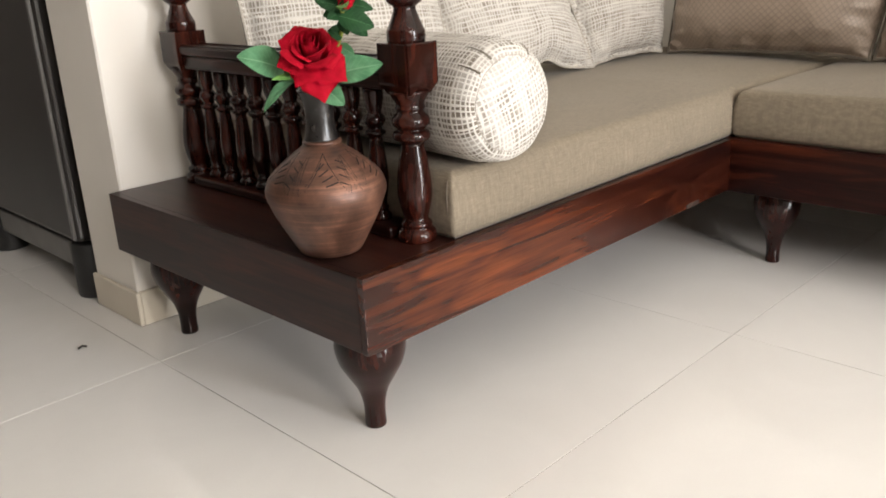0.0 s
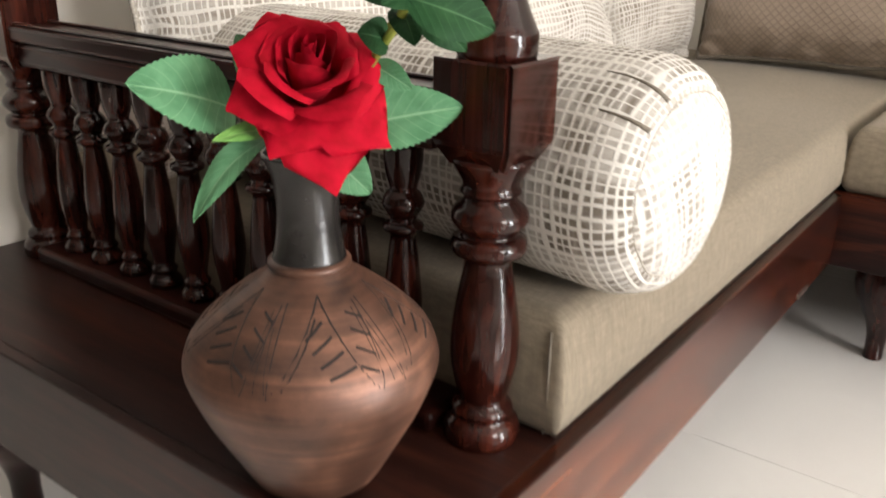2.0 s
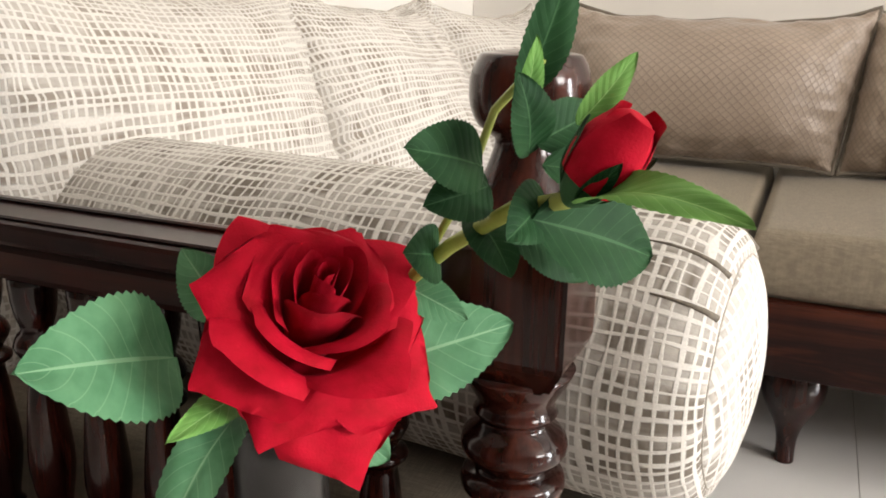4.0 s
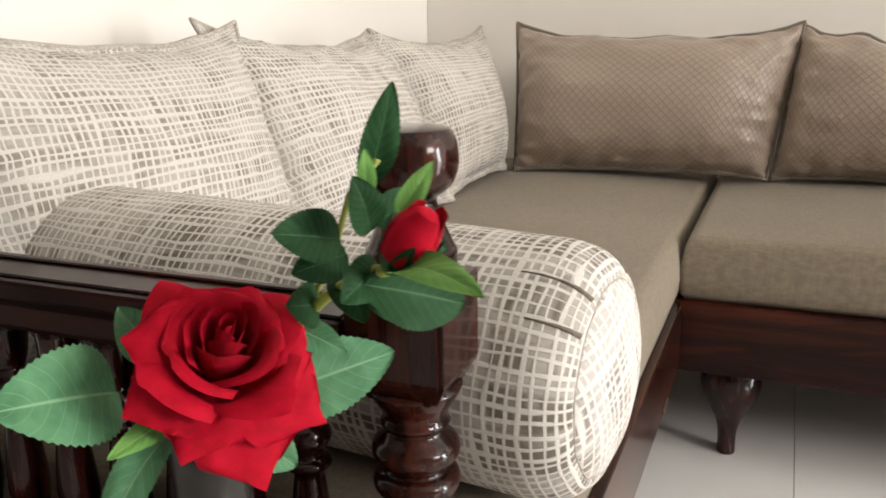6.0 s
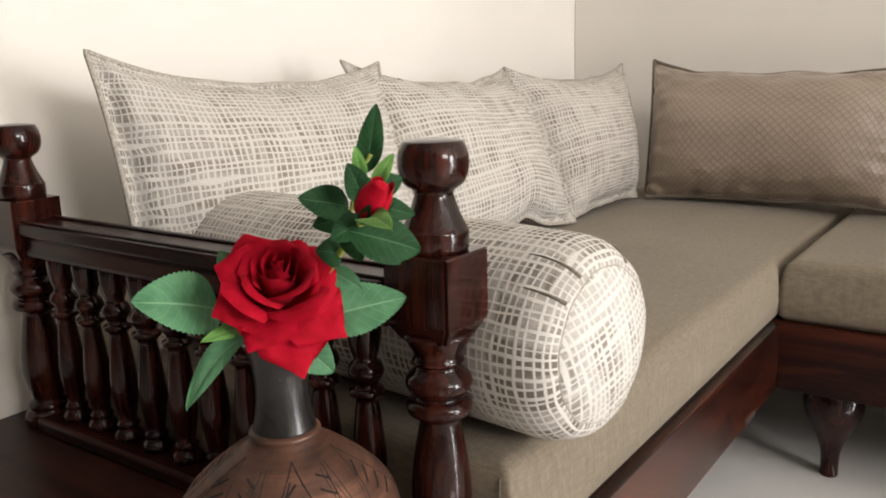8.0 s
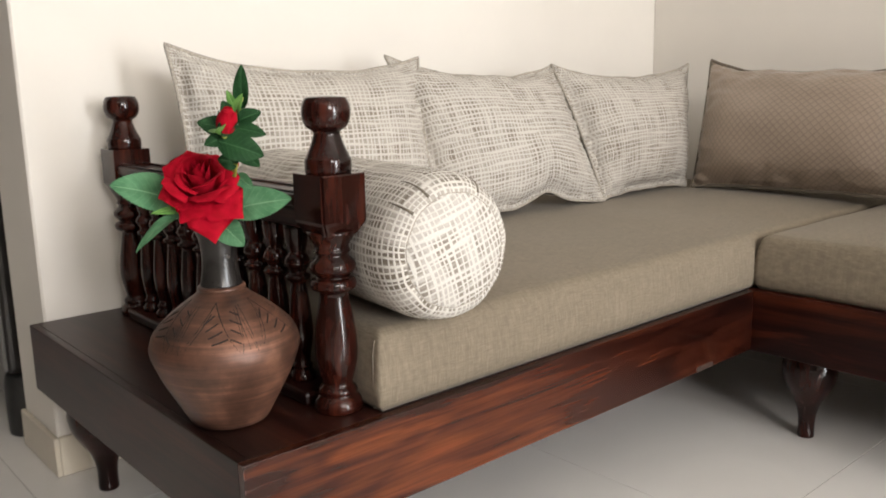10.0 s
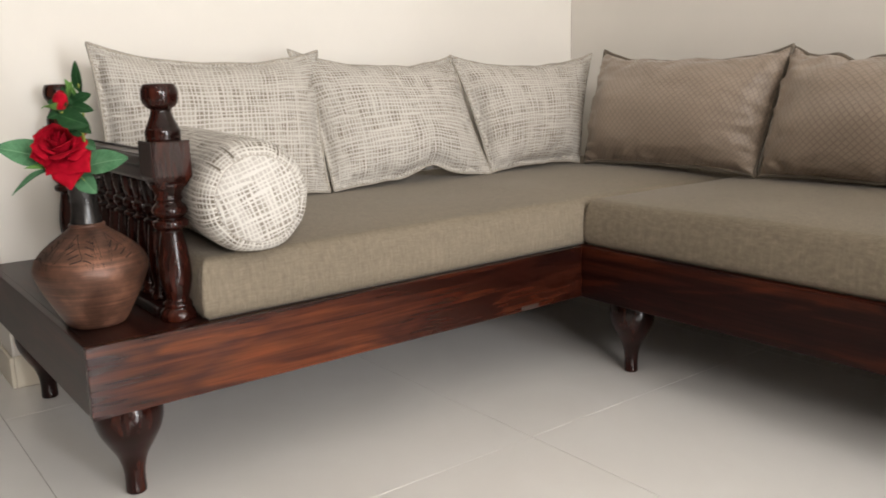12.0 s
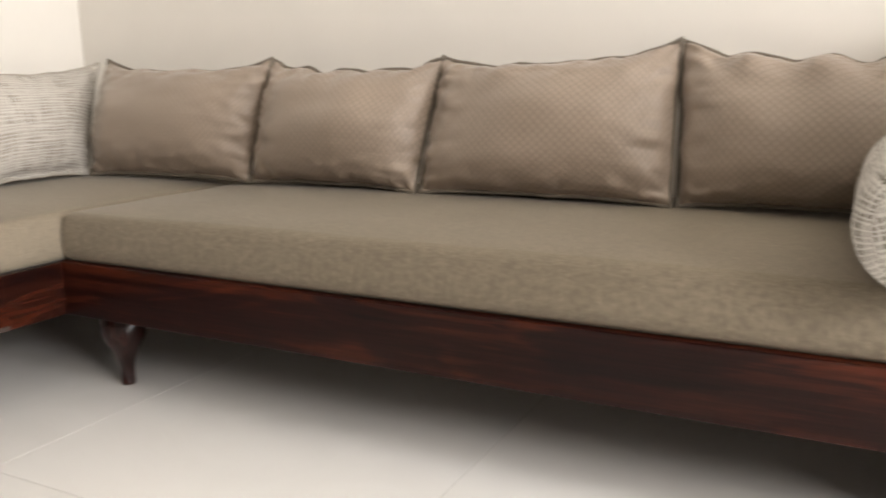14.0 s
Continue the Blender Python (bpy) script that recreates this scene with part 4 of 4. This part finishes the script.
for k, (a, top) in enumerate(((200, 0.032), (320, 0.0335), (80, 0.031))):
    bm = bmesh.new()
    rows = []
    for i in range(9):
        t = i / 8
        r = 0.0102 + 0.0028 * math.sin(math.pi * min(1, t * 1.05)) - 0.0035 * t * t + 0.0016 * max(0, t - 0.8) * 5
        rows.append([bm.verts.new((r * math.cos(radians(a + q * (62 - 26 * t ** 3))) , r * math.sin(radians(a + q * (62 - 26 * t ** 3))), 0.004 + (top - 0.004) * t)) for q in (-1, -0.6, -0.2, 0.2, 0.6, 1)])
    for p, q in zip(rows, rows[1:]):
        for c in range(5):
            bm.faces.new((p[c], p[c + 1], q[c + 1], q[c]))
    part("petal", bm, RED, bud, smooth=True)
for k in range(4):
    a = radians(30 + 90 * k)
    leaf(bud, (0.006 * math.cos(a), 0.006 * math.sin(a), -0.002), (0.0135 * math.cos(a), 0.0135 * math.sin(a), 0.020 + 0.003 * (k % 2)), 0.009, GREEN_D, 0.05, (math.cos(a), math.sin(a), 0), "sepal", 0.0).matrix_parent_inverse = Matrix.Identity(4)
LEAVES = [
    ((0.043, 0.030, 0.695), (0.036, 0.012, 0.742), 0.019, GREEN_D),
    ((0.002, 0.011, 0.664), (0.039, -0.018, 0.647), 0.034, GREEN_D),
    ((0.004, -0.001, 0.670), (-0.032, -0.052, 0.676), 0.019, GREEN_L),
    ((0.036, 0.040, 0.672), (0.000, 0.052, 0.682), 0.026, GREEN_D),
    ((0.038, 0.038, 0.665), (0.010, 0.050, 0.662), 0.022, GREEN_D),
    ((0.030, 0.022, 0.678), (0.016, 0.022, 0.705), 0.020, GREEN_D),
    ((0.036, 0.028, 0.690), (0.020, 0.018, 0.716), 0.011, GREEN_L),
    ((0.020, 0.004, 0.690), (0.022, -0.012, 0.712), 0.011, GREEN_L),
    ((0.040, 0.045, 0.655), (0.030, 0.026, 0.636), 0.022, GREEN_D),
    ((0.058, 0.082, 0.618), (0.064, 0.055, 0.605), 0.018, GREEN),
    ((0.030, 0.020, 0.682), (0.052, 0.005, 0.692), 0.020, GREEN_D),
    ((0.050, 0.062, 0.634), (0.028, 0.066, 0.640), 0.024, GREEN_D),
    ((0.018, 0.012, 0.668), (-0.012, 0.014, 0.660), 0.020, GREEN_D),
    ((0.030, 0.028, 0.656), (0.046, 0.004, 0.634), 0.022, GREEN_D),
    ((0.026, 0.016, 0.676), (0.050, -0.006, 0.668), 0.018, GREEN_D),
]
for k, (a, b, w, mat) in enumerate(LEAVES):
    leaf(spray, a, b, w, mat, 0.05 + 0.02 * (k % 3), (-0.62, -0.7, 0.35))


# ---- refrigerator behind the wall end ----
fridge = empty("refrigerator", "dark grey refrigerator behind the free wall end", "refrigerator", (0.33, 1.35, 0))
on(fridge, part("body", box(0.075, 0.66, 1.035, 1.675, 0.075, 1.70, 0.012), RUBBER, fridge))
on(fridge, part("door", box(0.012, 0.07, 1.03, 1.68, 0.14, 1.12, 0.014, 3), FRIDGE, fridge, "dark metallic lower door"))
on(fridge, part("door", box(0.012, 0.07, 1.03, 1.68, 1.13, 1.70, 0.014, 3), FRIDGE, fridge, "dark metallic upper door"))
on(fridge, part("edge_trim", box(0.006, 0.0135, 1.036, 1.046, 0.15, 1.11, 0.001, 1), STEEL, fridge))
on(fridge, part("kick_panel", box(0.03, 0.075, 1.13, 1.60, 0.06, 0.125, 0.006), STEEL, fridge, "grey base grille"))
for y in (1.075, 1.635):
    on(fridge, part("foot", turned(smooth_profile([(0.042, 0.0), (0.047, 0.006), (0.047, 0.11), (0.040, 0.132)], 2), 24, (0.058, y, 0)), RUBBER, fridge, smooth=True))


# ---- switch plate ----
switch = empty("switch_plate", "white plastic switch plate on the cream wall", "light switch", (0.367, WY, 0.97))
on(switch, part("plate", box(0.322, 0.412, WY - 0.010, WY, 0.914, 1.004, 0.003), PLASTIC, switch))
on(switch, part("frame", box(0.339, 0.395, WY - 0.0125, WY - 0.0101, 0.931, 0.987, 0.0012, 1), PLASTIC, switch))
for x in (0.3535, 0.3805):
    on(switch, part("rocker", box(x - 0.012, x + 0.012, WY - 0.0165, WY - 0.0126, 0.936, 0.982, 0.0016, 1), PLASTIC, switch))


# ---- small leavings on the floor ----
speck = part("floor_speck", tube([(-0.122, 0.783, 0.0035), (-0.113, 0.786, 0.006), (-0.105, 0.781, 0.0035)], 0.0022, 6), GROOVE)
tagged(speck, "small dark dried bit on the tiles", "debris")

# ---- floor, tile by tile ----
base = structure("floor", box(X0 - 0.24, WX + 0.24, Y0 - 0.24, Y1 + 0.2, -0.08, -0.0018), GROUT, "polished pale beige floor tiles with thin joints", "floor")
tile_mesh = None
for i in range(-4, 3):
    for j in range(-7, 5):
        x, y = -0.037 + 0.8 * i, -0.2 + 0.8 * j
        if x + 0.8 < X0 or y + 0.8 < Y0 or x > WX or y > Y1:
            continue
        if tile_mesh is None:
            bm = box(0.0007, 0.7993, 0.0007, 0.7993, -0.0014, 0.0, 0.0003, 1)
            first = part("tile", bm, TILE, base)
            tile_mesh = first.data
            first.location = (x, y, 0)
        else:
            t = new("tile", tile_mesh)
            t.parent, t.location = base, (x, y, 0)
